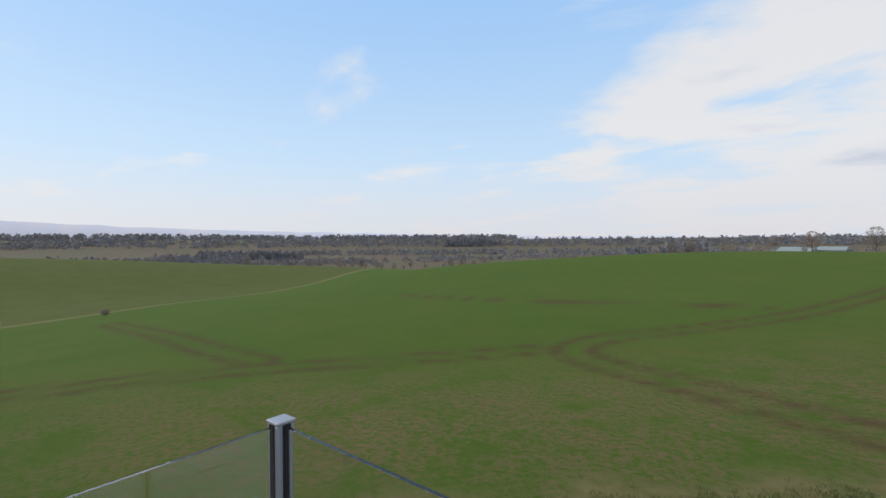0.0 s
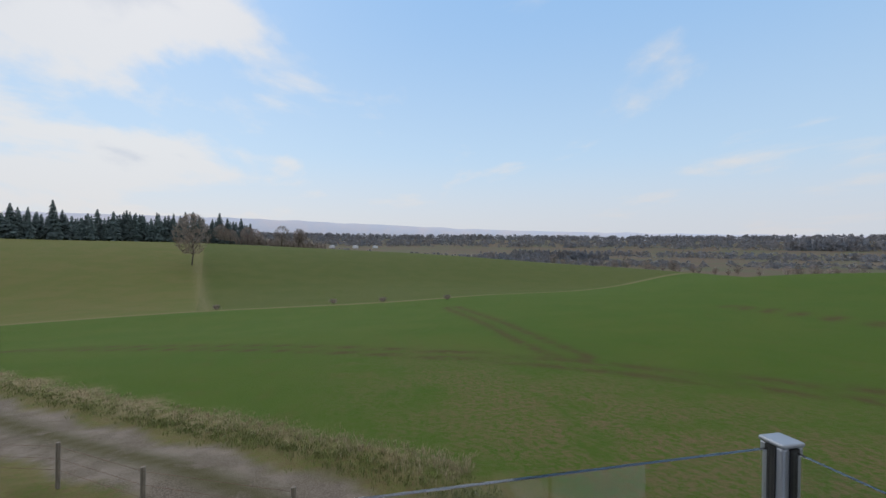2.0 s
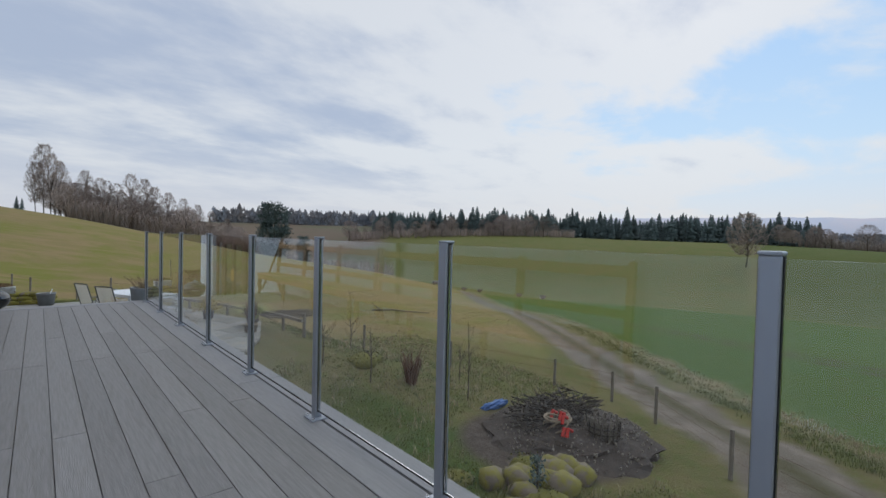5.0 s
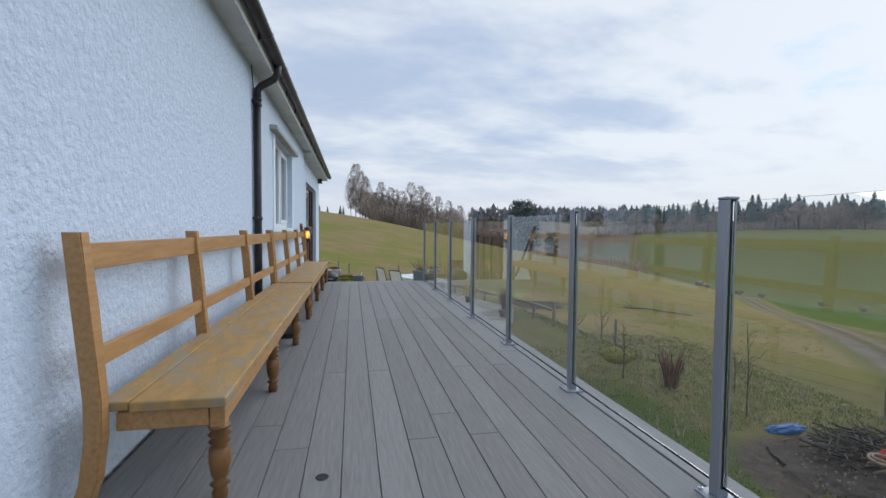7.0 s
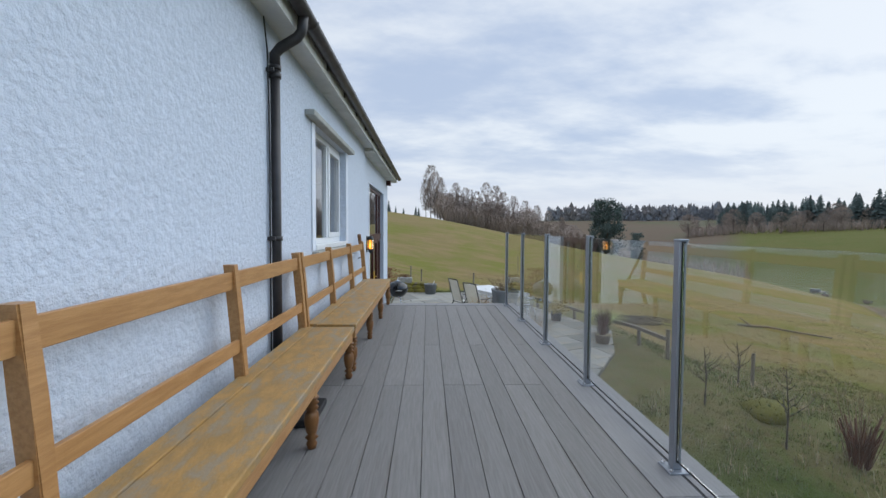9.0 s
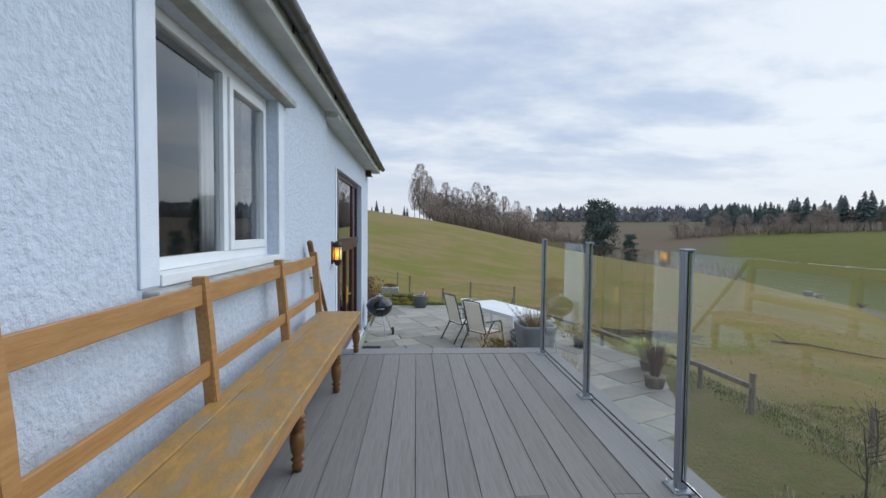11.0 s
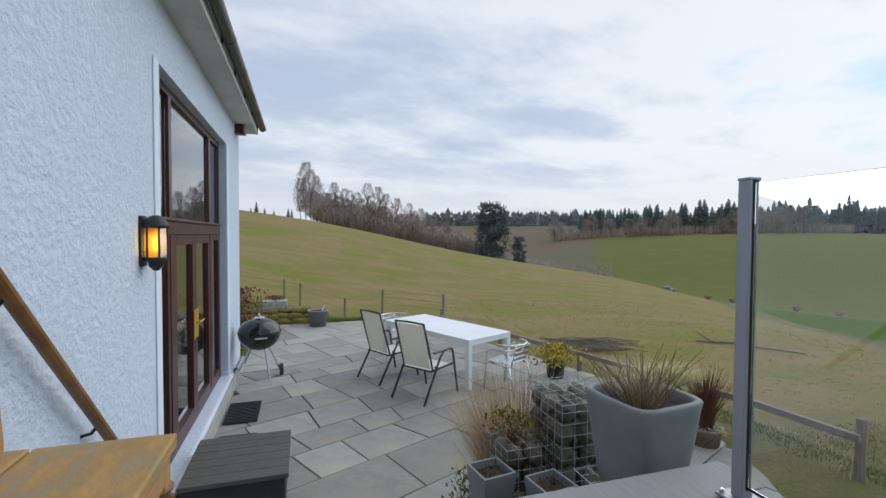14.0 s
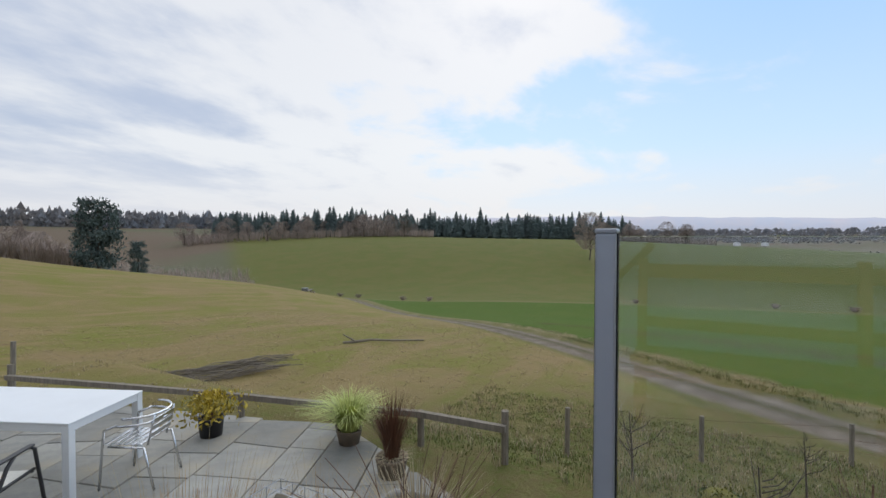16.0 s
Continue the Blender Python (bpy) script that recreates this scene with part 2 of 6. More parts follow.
M["stepwood"] = material("dark olive step boards", (0.105, 0.10, 0.085), (0.08, 0.076, 0.066), 0.7, scale=8, bump=0.3, bscale=40)

# faint blue glow on the far hills, standing for haze
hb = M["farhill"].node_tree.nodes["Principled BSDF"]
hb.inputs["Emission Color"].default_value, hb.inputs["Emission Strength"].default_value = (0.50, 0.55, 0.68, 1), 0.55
gm = bpy.data.materials.new("clear balustrade glass")
gm.use_nodes = True
gb = gm.node_tree.nodes["Principled BSDF"]
gb.inputs["Base Color"].default_value = (0.972, 0.988, 0.982, 1)
gb.inputs["Roughness"].default_value, gb.inputs["IOR"].default_value, gb.inputs["Transmission Weight"].default_value = 0.0, 1.5, 1.0
M["glass"] = gm
em = bpy.data.materials.new("warm bulb")
em.use_nodes = True
eb = em.node_tree.nodes["Principled BSDF"]
eb.inputs["Base Color"].default_value = (1, 0.6, 0.2, 1)
eb.inputs["Emission Color"].default_value, eb.inputs["Emission Strength"].default_value = (1.0, 0.62, 0.18, 1), 14.0
M["bulb"] = em
am = bpy.data.materials.new("amber lantern glass")
am.use_nodes = True
ab = am.node_tree.nodes["Principled BSDF"]
ab.inputs["Base Color"].default_value = (1.0, 0.80, 0.42, 1)
ab.inputs["Roughness"].default_value, ab.inputs["Transmission Weight"].default_value = 0.35, 0.9
M["amber"] = am


# ---- building tools ----
def box(bm, x0, x1, y0, y1, z0, z1, bev=0.0):
    vs = [bm.verts.new((x, y, z)) for x in (x0, x1) for y in (y0, y1) for z in (z0, z1)]
    fs = [bm.faces.new([vs[i] for i in f]) for f in ((0, 1, 3, 2), (4, 6, 7, 5), (0, 4, 5, 1), (2, 3, 7, 6), (0, 2, 6, 4), (1, 5, 7, 3))]
    if bev:
        es = list({e for f in fs for e in f.edges})
        bmesh.ops.bevel(bm, geom=es, offset=bev, segments=2, affect="EDGES", profile=0.5)
    return bm


def tube(bm, pts, r, n=8, r2=None):
    pts = [Vector(p) for p in pts]
    rings = []
    for i, p in enumerate(pts):
        d = (pts[min(i + 1, len(pts) - 1)] - pts[max(i - 1, 0)]).normalized()
        a = d.orthogonal().normalized() if i == 0 else (rings[-1][1] - d * rings[-1][1].dot(d)).normalized()
        b = d.cross(a)
        k = r if r2 is None else r + (r2 - r) * i / (len(pts) - 1)
        rings.append(([bm.verts.new(p + (a * math.cos(2 * math.pi * j / n) + b * math.sin(2 * math.pi * j / n)) * k) for j in range(n)], a))
    for (u, _), (v, _) in zip(rings, rings[1:]):
        for j in range(n):
            bm.faces.new((u[j], u[(j + 1) % n], v[(j + 1) % n], v[j]))
    bm.faces.new(rings[0][0][::-1])
    bm.faces.new(rings[-1][0])
    return bm


def lathe(bm, prof, cx=0, cy=0, n=20):
    rings = [[bm.verts.new((cx + r * math.cos(2 * math.pi * j / n), cy + r * math.sin(2 * math.pi * j / n), z)) for j in range(n)] for r, z in prof]
    for u, v in zip(rings, rings[1:]):
        for j in range(n):
            bm.faces.new((u[j], u[(j + 1) % n], v[(j + 1) % n], v[j]))
    bm.faces.new(rings[0][::-1])
    bm.faces.new(rings[-1])
    return bm


def mesh_of(bm, mat, smooth=False):
    bmesh.ops.recalc_face_normals(bm, faces=bm.faces)
    me = bpy.data.meshes.new("mesh")
    bm.to_mesh(me)
    bm.free()
    me.materials.append(M[mat])
    if smooth:
        me.shade_smooth()
    return me


def part(name, bm, mat, parent=None, label="", smooth=False):
    ob = new(name, bm if isinstance(bm, bpy.types.Mesh) else mesh_of(bm, mat, smooth))
    if parent:
        ob.parent = parent
    if label:
        ob["label"] = label
    return ob


def thing(name, label, category, loc=(0, 0, 0), rz=0, group=""):
    ob = new(name)
    ob.matrix_basis = pose(*loc, 0, 0, rz)
    ob.empty_display_size = 0.1
    return tagged(ob, label, category, group)


def structure(name, bm, mat, label, category, smooth=False):
    return tagged(part(name, bm, mat, None, "", smooth), label, category, "", "structure")


B = bmesh.new
PAT = -1.30  # patio level
POST_H, RAIL_X = 1.232, 2.576


# ---- ground ----
BEAR = (-60, -25, 0, 20, 35, 50, 62, 75, 100, 122, 144, 165, 185, 215)
RAD = (10, 35, 80, 130, 220, 420)
HILL = {
    -60: (-1.2, 1.5, 8, 11, 12, 10), -25: (-1.3, 1.0, 7.0, 9.5, 10, 9), 0: (-1.6, -1.2, 3.2, 4.0, 3.0, 9),
    20: (-1.8, -2.9, -2.4, -5.5, -6.5, 9.5), 35: (-2.0, -3.5, -5.6, -11, -1.6, 8.5), 50: (-2.2, -4.3, -9.2, -11, 1.9, 1),
    62: (-2.4, -4.8, -9.6, -10.2, 1.1, -1), 75: (-2.5, -5.1, -9.6, -10.2, 1.2, -3), 100: (-2.6, -4.9, -8.6, -9.8, -3.2, -15),
    122: (-2.6, -4.5, -7.0, -9.8, -7.6, -20), 144: (-2.6, -4.0, -4.4, -4.0, -11, -20), 165: (-2.5, -3.6, -3.3, -1.3, -5.0, -12),
    185: (-2.4, -3.1, -2.3, -0.8, -1.8, -5), 215: (-2.3, -2.6, -2.0, -1.0, -1.0, -6)}
CEN = (1.4, 2.0)
TRACK = ((-9, -20), (-2.5, -11.5), (4.4, -4.4), (10.2, 1.3), (15.0, 6.6), (24.0, 17.0), (38.5, 34), (56, 55), (72, 76))


def smooth01(v):
    v = np.clip(v, 0, 1)
    return v * v * (3 - 2 * v)


def catmull(xs, ys, q):
    xs, ys = np.asarray(xs, float), np.asarray(ys, float)
    m = np.gradient(ys, xs)
    i = np.clip(np.searchsorted(xs, q) - 1, 0, len(xs) - 2)
    h = xs[i + 1] - xs[i]
    s = np.clip((q - xs[i]) / h, 0, 1)
    return ((2 * s**3 - 3 * s**2 + 1) * ys[i] + (s**3 - 2 * s**2 + s) * h * m[i] + (-2 * s**3 + 3 * s**2) * ys[i + 1] + (s**3 - s**2) * h * m[i + 1])


HT = np.array([HILL[b] for b in BEAR])


def polar(x, y):
    dx, dy = x - CEN[0], y - CEN[1]
    b = np.degrees(np.arctan2(dx, dy))
    return np.where(b < -100, b + 360, b), np.hypot(dx, dy)


def ground_z(x, y):
    x, y = np.asarray(x, float), np.asarray(y, float)
    b, r = polar(x, y)
    b = np.clip(b, -60, 215)
    lr = np.log(np.maximum(r, 3))
    cols = np.stack([catmull(BEAR, HT[:, k], b) for k in range(len(RAD))], -1)
    knots = np.log(np.array(RAD, float))
    i = np.clip(np.searchsorted(knots, lr) - 1, 0, len(RAD) - 2)
    s = np.clip((lr - knots[i]) / (knots[i + 1] - knots[i]), 0, 1)
    a0 = np.take_along_axis(cols, i[..., None], -1)[..., 0]
    a1 = np.take_along_axis(cols, (i + 1)[..., None], -1)[..., 0]
    m = np.gradient(cols, knots, axis=-1)
    m0 = np.take_along_axis(m, i[..., None], -1)[..., 0]
    m1 = np.take_along_axis(m, (i + 1)[..., None], -1)[..., 0]
    h = knots[i + 1] - knots[i]
    z = (2 * s**3 - 3 * s**2 + 1) * a0 + (s**3 - 2 * s**2 + s) * h * m0 + (-2 * s**3 + 3 * s**2) * a1 + (s**3 - s**2) * h * m1
    near = smooth01((r - 3) / 7)
    z = -2.0 * (1 - near) + z * near
    z = z + (0.5 * np.sin(x / 23 + 1) * np.sin(y / 31)) * smooth01((r - 40) / 80)
    far = smooth01((r - 420) / 700)
    z = z * (1 - far) + (-20 + 46 * smooth01((r - 1000) / 1500)) * far
    # level platform under house and patio
    px = np.maximum(np.maximum(-30 - x, x - 5.9), 0)
    py = np.maximum(np.maximum(9.5 - y, y - 20.6), 0)
    pl = 1 - smooth01(np.hypot(px, py) / 3.0)
    z = z * (1 - pl) + (PAT - 0.10) * pl
    return z


def line_dist(x, y, pts):
    best = np.full(np.shape(x), 1e9)
    sgn = np.zeros(np.shape(x))
    for (ax, ay), (bx, by) in zip(pts, pts[1:]):
        ex, ey = bx - ax, by - ay
        u = np.clip(((x - ax) * ex + (y - ay) * ey) / (ex * ex + ey * ey), 0, 1)
        d = np.hypot(x - ax - u * ex, y - ay - u * ey)
        s = np.sign((x - ax) * ey - (y - ay) * ex)
        sgn = np.where(d < best, s, sgn)
        best = np.minimum(d, best)
    return best, sgn


def at_bearing(b, r):
    return CEN[0] + r * math.sin(radians(b)), CEN[1] + r * math.cos(radians(b))


def spline(pts, n=8):
    out = []
    for i in range(len(pts) - 1):
        p0, p1, p2, p3 = (Vector((*pts[min(max(j, 0), len(pts) - 1)], 0)) for j in (i - 1, i, i + 1, i + 2))
        for k in range(n):
            t = k / n
            v = 0.5 * (2 * p1 + (p2 - p0) * t + (2 * p0 - 5 * p1 + 4 * p2 - p3) * t * t + (3 * p1 - p0 - 3 * p2 + p3) * t**3)
            out.append((v.x, v.y))
    out.append(tuple(pts[-1]))
    return out


TR = spline(TRACK, 5)
VALLEY = spline([at_bearing(b, r) for b, r in ((30, 160), (44, 105), (52, 92), (75, 88), (100, 82), (112, 96), (124, 122), (132, 190), (136, 320))], 4)
RUTS = [spline([at_bearing(b, r) for b, r in s], 5) for s in (
    ((194, 17), (183, 18), (171, 20.5), (163, 23), (159.5, 26), (163, 30), (172, 35), (180, 44), (186, 65), (190, 100)),
    ((64, 40), (80, 31), (100, 25), (124, 23), (142, 23.5), (156, 26)),
    ((107, 66), (112, 45), (118, 31), (124, 25)),
    ((138, 60), (150, 50), (165, 48), (176, 46)))]
HEDGE = spline([at_bearing(b, r) for b, r in ((78, 88), (77, 130), (76, 215))], 4)


def build_ground():
    nb = 660
    bs = np.radians(np.concatenate([np.linspace(-60, 205, nb), np.linspace(205, 300, 40)[1:-1]]))
    rs = np.concatenate([np.geomspace(0.6, 60, 120), np.geomspace(60, 420, 130)[1:], np.geomspace(420, 4500, 40)[1:]])
    R_, B_ = np.meshgrid(rs, bs, indexing="ij")
    X, Y = CEN[0] + R_ * np.sin(B_), CEN[1] + R_ * np.cos(B_)
    Z = ground_z(X, Y)
    dt, st = line_dist(X, Y, TR)
    Z = Z - 0.10 * (1 - smooth01((dt - 1.2) / 1.0)) + 0.06 * np.exp(-(dt / 0.45)**2)
    nr, na = X.shape
    verts = np.stack([X, Y, Z], -1).reshape(-1, 3)
    idx = np.arange(nr * na).reshape(nr, na)
    q = np.stack([idx[:-1], idx[1:], np.roll(idx, -1, 1)[1:], np.roll(idx, -1, 1)[:-1]], -1).reshape(-1, 4)
    me = bpy.data.meshes.new("ground")
    me.from_pydata(verts.tolist(), [], q.tolist())
    me.shade_smooth()
    dv, sv = line_dist(X, Y, VALLEY)
    bb, rr = polar(X, Y)
    right = st > 0  # the crop side of the track
    wob = 0.25 * np.sin(X * 1.7 + Y) + 0.2 * np.sin(Y * 2.3)
    track = 1 - smooth01((dt + wob * 0.5 - 0.95) / 0.35)
    centre = np.exp(-(dt / 0.34)**2) * track
    crop_side = smooth01((np.where(right, dt, -dt) - 2.4 + wob) / 0.5)
    inner = (sv > 0) | (rr < 60)
    crop = crop_side * np.where(inner, smooth01(dv / 1.5 + (rr < 60)), 0) * (rr < 300)
    verge = np.exp(-((np.where(right, dt, 99) - 2.5 + wob) / 0.55)**2) * (0.25 + 0.75 * smooth01((Y + 1) / 5)) + np.exp(-(dv / 0.9)**2) * 0.8 * (rr > 60)
    meadow = (1 - smooth01((np.where(right, dt, -dt) + 2.2) / 1.0)) * (bb < 60) * (bb > -100) * (rr < 105) * smooth01((rr - 12) / 6)
    pasture = ((rr >= 60) & ~inner & (bb < 77)).astype(float)
    rut = np.zeros_like(X)
    for s in RUTS:
        d, _ = line_dist(X, Y, s)
        w = 0.28 + 0.004 * rr
        rut = np.maximum(rut, np.exp(-((d - 0.9) / w)**2))
    hd, _ = line_dist(X, Y, HEDGE)
    verge = np.maximum(verge, np.exp(-(hd / 1.3)**2) * 0.55)
    plain = np.maximum(smooth01((rr - 300) / 80), smooth01((rr - 115) / 20) * smooth01((36 - bb) / 3))
    pasture = pasture * (1 - smooth01((rr - 330) / 60))
    lawn = np.exp(-(((X - 5.0) / 2.0)**2 + ((Y - 6.0) / 2.2)**2)) + np.exp(-(((X + 0.2) / 2.5)**2 + ((Y - 24.5) / 2.5)**2)) + np.exp(-((np.where(right, 99, dt) - 1.9) / 0.7)**2) * 0.4
    dig = np.exp(-(((X - 7.9) / 2.0)**2 + ((Y - 4.8) / 1.7)**2)**2)
    worn = np.exp(-((np.where(right, dt, 99) - 7) / 8)**2) * smooth01((3 - Y) / 10) * crop
    for name, v in (("track", track), ("centre", centre), ("crop", crop), ("verge", np.clip(verge, 0, 1)), ("meadow", meadow), ("pasture", pasture),
                    ("rut", rut * crop), ("plain", plain), ("lawn", np.clip(lawn, 0, 1)), ("dig", np.clip(dig, 0, 1)), ("worn", worn)):
        a = me.attributes.new(name, "FLOAT", "POINT")
        a.data.foreach_set("value", v.astype(np.float32).ravel())
    m = bpy.data.materials.new("fields and garden ground")
    m.use_nodes = True
    t = m.node_tree
    b = t.nodes["Principled BSDF"]
    b.inputs["Roughness"].default_value, b.inputs["Specular IOR Level"].default_value = 0.95, 0.1
    co = t.nodes.new("ShaderNodeTexCoord")

    def nz(s, d=6, r=0.62):
        n = t.nodes.new("ShaderNodeTexNoise")
        n.inputs["Scale"].default_value, n.inputs["Detail"].default_value, n.inputs["Roughness"].default_value = s, d, r
        t.links.new(co.outputs["Object"], n.inputs["Vector"])
        return n.outputs[0]

    def rp(v, lo, hi):
        n = t.nodes.new("ShaderNodeMapRange")
        n.interpolation_type = "SMOOTHSTEP"
        n.inputs[1].default_value, n.inputs[2].default_value = lo, hi
        t.links.new(v, n.inputs[0])
        return n.outputs[0]

    def mx(f, a, c):
        n = t.nodes.new("ShaderNodeMix")
        n.data_type = "RGBA"
        for i, v in ((0, f), (6, a), (7, c)):
            if isinstance(v, (int, float, tuple)):
                n.inputs[i].default_value = v if not isinstance(v, tuple) else (*v, 1)
            else:
                t.links.new(v, n.inputs[i])
        return n.outputs[2]

    def at(name):
        n = t.nodes.new("ShaderNodeAttribute")
        n.attribute_name = name
        return n.outputs["Fac"]

    def mul(a, c):
        n = t.nodes.new("ShaderNodeMath")
        n.operation = "MULTIPLY"
        for i, v in enumerate((a, c)):
            if isinstance(v, (int, float)):
                n.inputs[i].default_value = v
            else:
                t.links.new(v, n.inputs[i])
        return n.outputs[0]

    fine, mid, big = nz(9, 6), nz(1.3, 7), nz(0.16, 6)
    rough_grass = mx(rp(mid, 0.38, 0.62), (0.112, 0.132, 0.032), (0.175, 0.155, 0.062))
    col = mx(rp(fine, 0.35, 0.7), rough_grass, (0.155, 0.125, 0.055))
    far_green = mx(rp(big, 0.3, 0.7), (0.082, 0.105, 0.022), (0.098, 0.112, 0.028))
    plainc = mx(rp(nz(0.012, 3), 0.42, 0.55), (0.125, 0.125, 0.075), (0.15, 0.115, 0.082))
    n_far = at("pasture")
    pasturec = mx(rp(big, 0.35, 0.65), (0.118, 0.132, 0.034), (0.140, 0.136, 0.042))
    swath = t.nodes.new("ShaderNodeMapping")
    swath.inputs["Rotation"].default_value = (0, 0, radians(28))
    swath.inputs["Scale"].default_value = (0.17, 0.42, 0.2)
    t.links.new(co.outputs["Object"], swath.inputs[0])
    sn = t.nodes.new("ShaderNodeTexNoise")
    sn.inputs["Scale"].default_value, sn.inputs["Detail"].default_value, sn.inputs["Roughness"].default_value = 1.0, 7, 0.66
    t.links.new(swath.outputs[0], sn.inputs["Vector"])
    meadowc = mx(rp(big, 0.36, 0.64), (0.185, 0.185, 0.042), (0.235, 0.185, 0.078))
    sn.inputs["Distortion"].default_value = 1.2
    meadowc = mx(mul(rp(sn.outputs[0], 0.43, 0.64), 0.75), meadowc, (0.285, 0.205, 0.105))
    meadowc = mx(mul(rp(mid, 0.5, 0.75), 0.6), meadowc, (0.225, 0.17, 0.088))
    cropc = mx(rp(big, 0.35, 0.7), (0.064, 0.116, 0.012), (0.080, 0.122, 0.016))
    cropc = mx(mul(rp(fine, 0.5, 0.75), 0.35), cropc, (0.055, 0.085, 0.015))
    cropc = mx(mul(rp(nz(28, 4, 0.7), 0.45, 0.7), 0.55), cropc, (0.105, 0.135, 0.03))
    cropc = mx(mul(rp(nz(0.7, 8, 0.7), 0.52, 0.68), 0.5), cropc, (0.095, 0.105, 0.022))
    col = mx(at("meadow"), col, meadowc)
    col = mx(rp(at("lawn"), 0.3, 0.6), col, mx(rp(mid, 0.4, 0.6), (0.062, 0.098, 0.016), (0.085, 0.105, 0.022)))
    col = mx(rp(at("far"), 0.4, 0.6), col, far_green)
    col = mx(n_far, col, pasturec)
    col = mx(at("crop"), col, cropc)
    col = mx(mul(at("worn"), mul(rp(nz(5.0, 8, 0.85), 0.44, 0.56), rp(nz(0.35, 6, 0.7), 0.33, 0.55))), col, (0.165, 0.122, 0.062))
    col = mx(mul(at("rut"), mul(rp(mid, 0.3, 0.55), 0.9)), col, (0.085, 0.058, 0.026))
    col = mx(mul(at("verge"), rp(nz(3.0), 0.36, 0.56)), col, (0.25, 0.205, 0.115))
    gravel = mx(rp(nz(38, 3), 0.4, 0.6), (0.24, 0.20, 0.16), (0.13, 0.105, 0.082))
    gravel = mx(rp(mid, 0.42, 0.68), gravel, (0.26, 0.22, 0.18))
    gravel = mx(mul(at("centre"), rp(mid, 0.30, 0.5)), gravel, (0.095, 0.088, 0.04))
    col = mx(at("track"), col, gravel)
    col = mx(at("plain"), col, plainc)
    col = mx(rp(at("dig"), 0.4, 0.7), col, mx(rp(fine, 0.4, 0.6), (0.075, 0.058, 0.045), (0.115, 0.092, 0.075)))
    t.links.new(col, b.inputs["Base Color"])
    bn = t.nodes.new("ShaderNodeBump")
    bn.inputs["Strength"].default_value, bn.inputs["Distance"].default_value = 0.9, 0.06
    t.links.new(nz(14, 6, 0.7), bn.inputs["Height"])
    t.links.new(bn.outputs[0], b.inputs["Normal"])
    fa = me.attributes.new("far", "FLOAT", "POINT")
    fa.data.foreach_set("value", ((~inner) & (rr > 60) & (bb >= 77)).astype(np.float32).ravel())
    me.materials.append(m)
    return tagged(new("ground", me), "rolling green crop field, tawny meadow and gravel farm track", "ground", "", "structure")


build_ground()


def gz(x, y):
    return float(ground_z(np.array([x]), np.array([y]))[0])


# ---- house ----
WX, DX, END = 0.03, -0.06, 16.85


def wall_main():
    bm = B()
    # roughcast wall with the window opening, y -3 to 10.95
    for y0, y1, z0, z1 in ((-3.0, 6.98, -2.6, 2.86), (8.80, 10.95, -2.6, 2.86), (6.98, 8.80, -2.6, 1.04), (6.98, 8.80, 2.40, 2.86)):
        box(bm, WX - 0.30, WX, y0, y1, z0, z1)
    w = structure("wall_east", bm, "harl", "white roughcast house wall beside the deck", "wall")
    bm = B()
    box(bm, DX - 0.30, DX, 10.952, 12.22, -1.5, 2.86)
    box(bm, DX - 0.30, DX, 15.45, END, -1.5, 2.86)
    box(bm, DX - 0.30, DX, 12.22, 15.45, 2.30, 2.86)
    box(bm, DX - 0.30, DX + 0.03, 12.22, 15.45, -1.5, -1.04)
    structure("wall_east_garden_end", bm, "harl", "white roughcast wall round the glazed garden doors", "wall")
    bm = B()
    box(bm, -6.0, DX - 0.302, END - 0.3, END, -1.5, 2.86)
    box(bm, -6.0, WX - 0.302, -3.0, -2.7, -2.6, 2.86)
    box(bm, -6.0, -5.7, -2.698, END - 0.302, -2.6, 2.86)
    structure("wall_ends", bm, "harl", "white roughcast gable walls of the house", "wall")
    # smooth painted margins round window and doors
    bm = B()
    for y0, y1, z0, z1 in ((6.83, 6.975, 1.05, 2.395), (8.805, 8.96, 1.05, 2.395)):
        box(bm, WX + 0.001, WX + 0.014, y0, y1, z0, z1, 0.003)
    structure("trim_window_margin", bm, "smooth", "smooth white painted margins beside the window", "trim")
    bm = B()
    box(bm, DX + 0.001, DX + 0.012, 15.46, 15.62, -1.04, 2.30, 0.004)
    box(bm, DX + 0.001, DX + 0.012, 12.08, 12.21, -1.04, 2.30, 0.004)
    structure("trim_door_margin", bm, "smooth", "smooth white painted margins beside the garden doors", "trim")
    bm = B()
    box(bm, WX - 0.02, WX + 0.10, 6.60, 9.06, 2.402, 2.46, 0.01)
    structure("trim_lintel", bm, "concrete", "thin weathered drip ledge over the window", "trim")


wall_main()
# room shell in a darkened colour, so the interior reads as unlit
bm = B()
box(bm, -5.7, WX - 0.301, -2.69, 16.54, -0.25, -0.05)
structure("floor_room", bm, "room", "floor inside the house, coloured dark as if unlit", "floor")
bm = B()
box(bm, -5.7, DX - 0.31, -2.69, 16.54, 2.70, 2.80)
structure("ceiling", bm, "room", "ceiling inside the house, coloured dark as if unlit", "ceiling")
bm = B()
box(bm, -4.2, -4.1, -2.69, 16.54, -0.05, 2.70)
structure("wall_inner", bm, "room", "inner wall seen through the panes, coloured dark as if unlit", "wall")
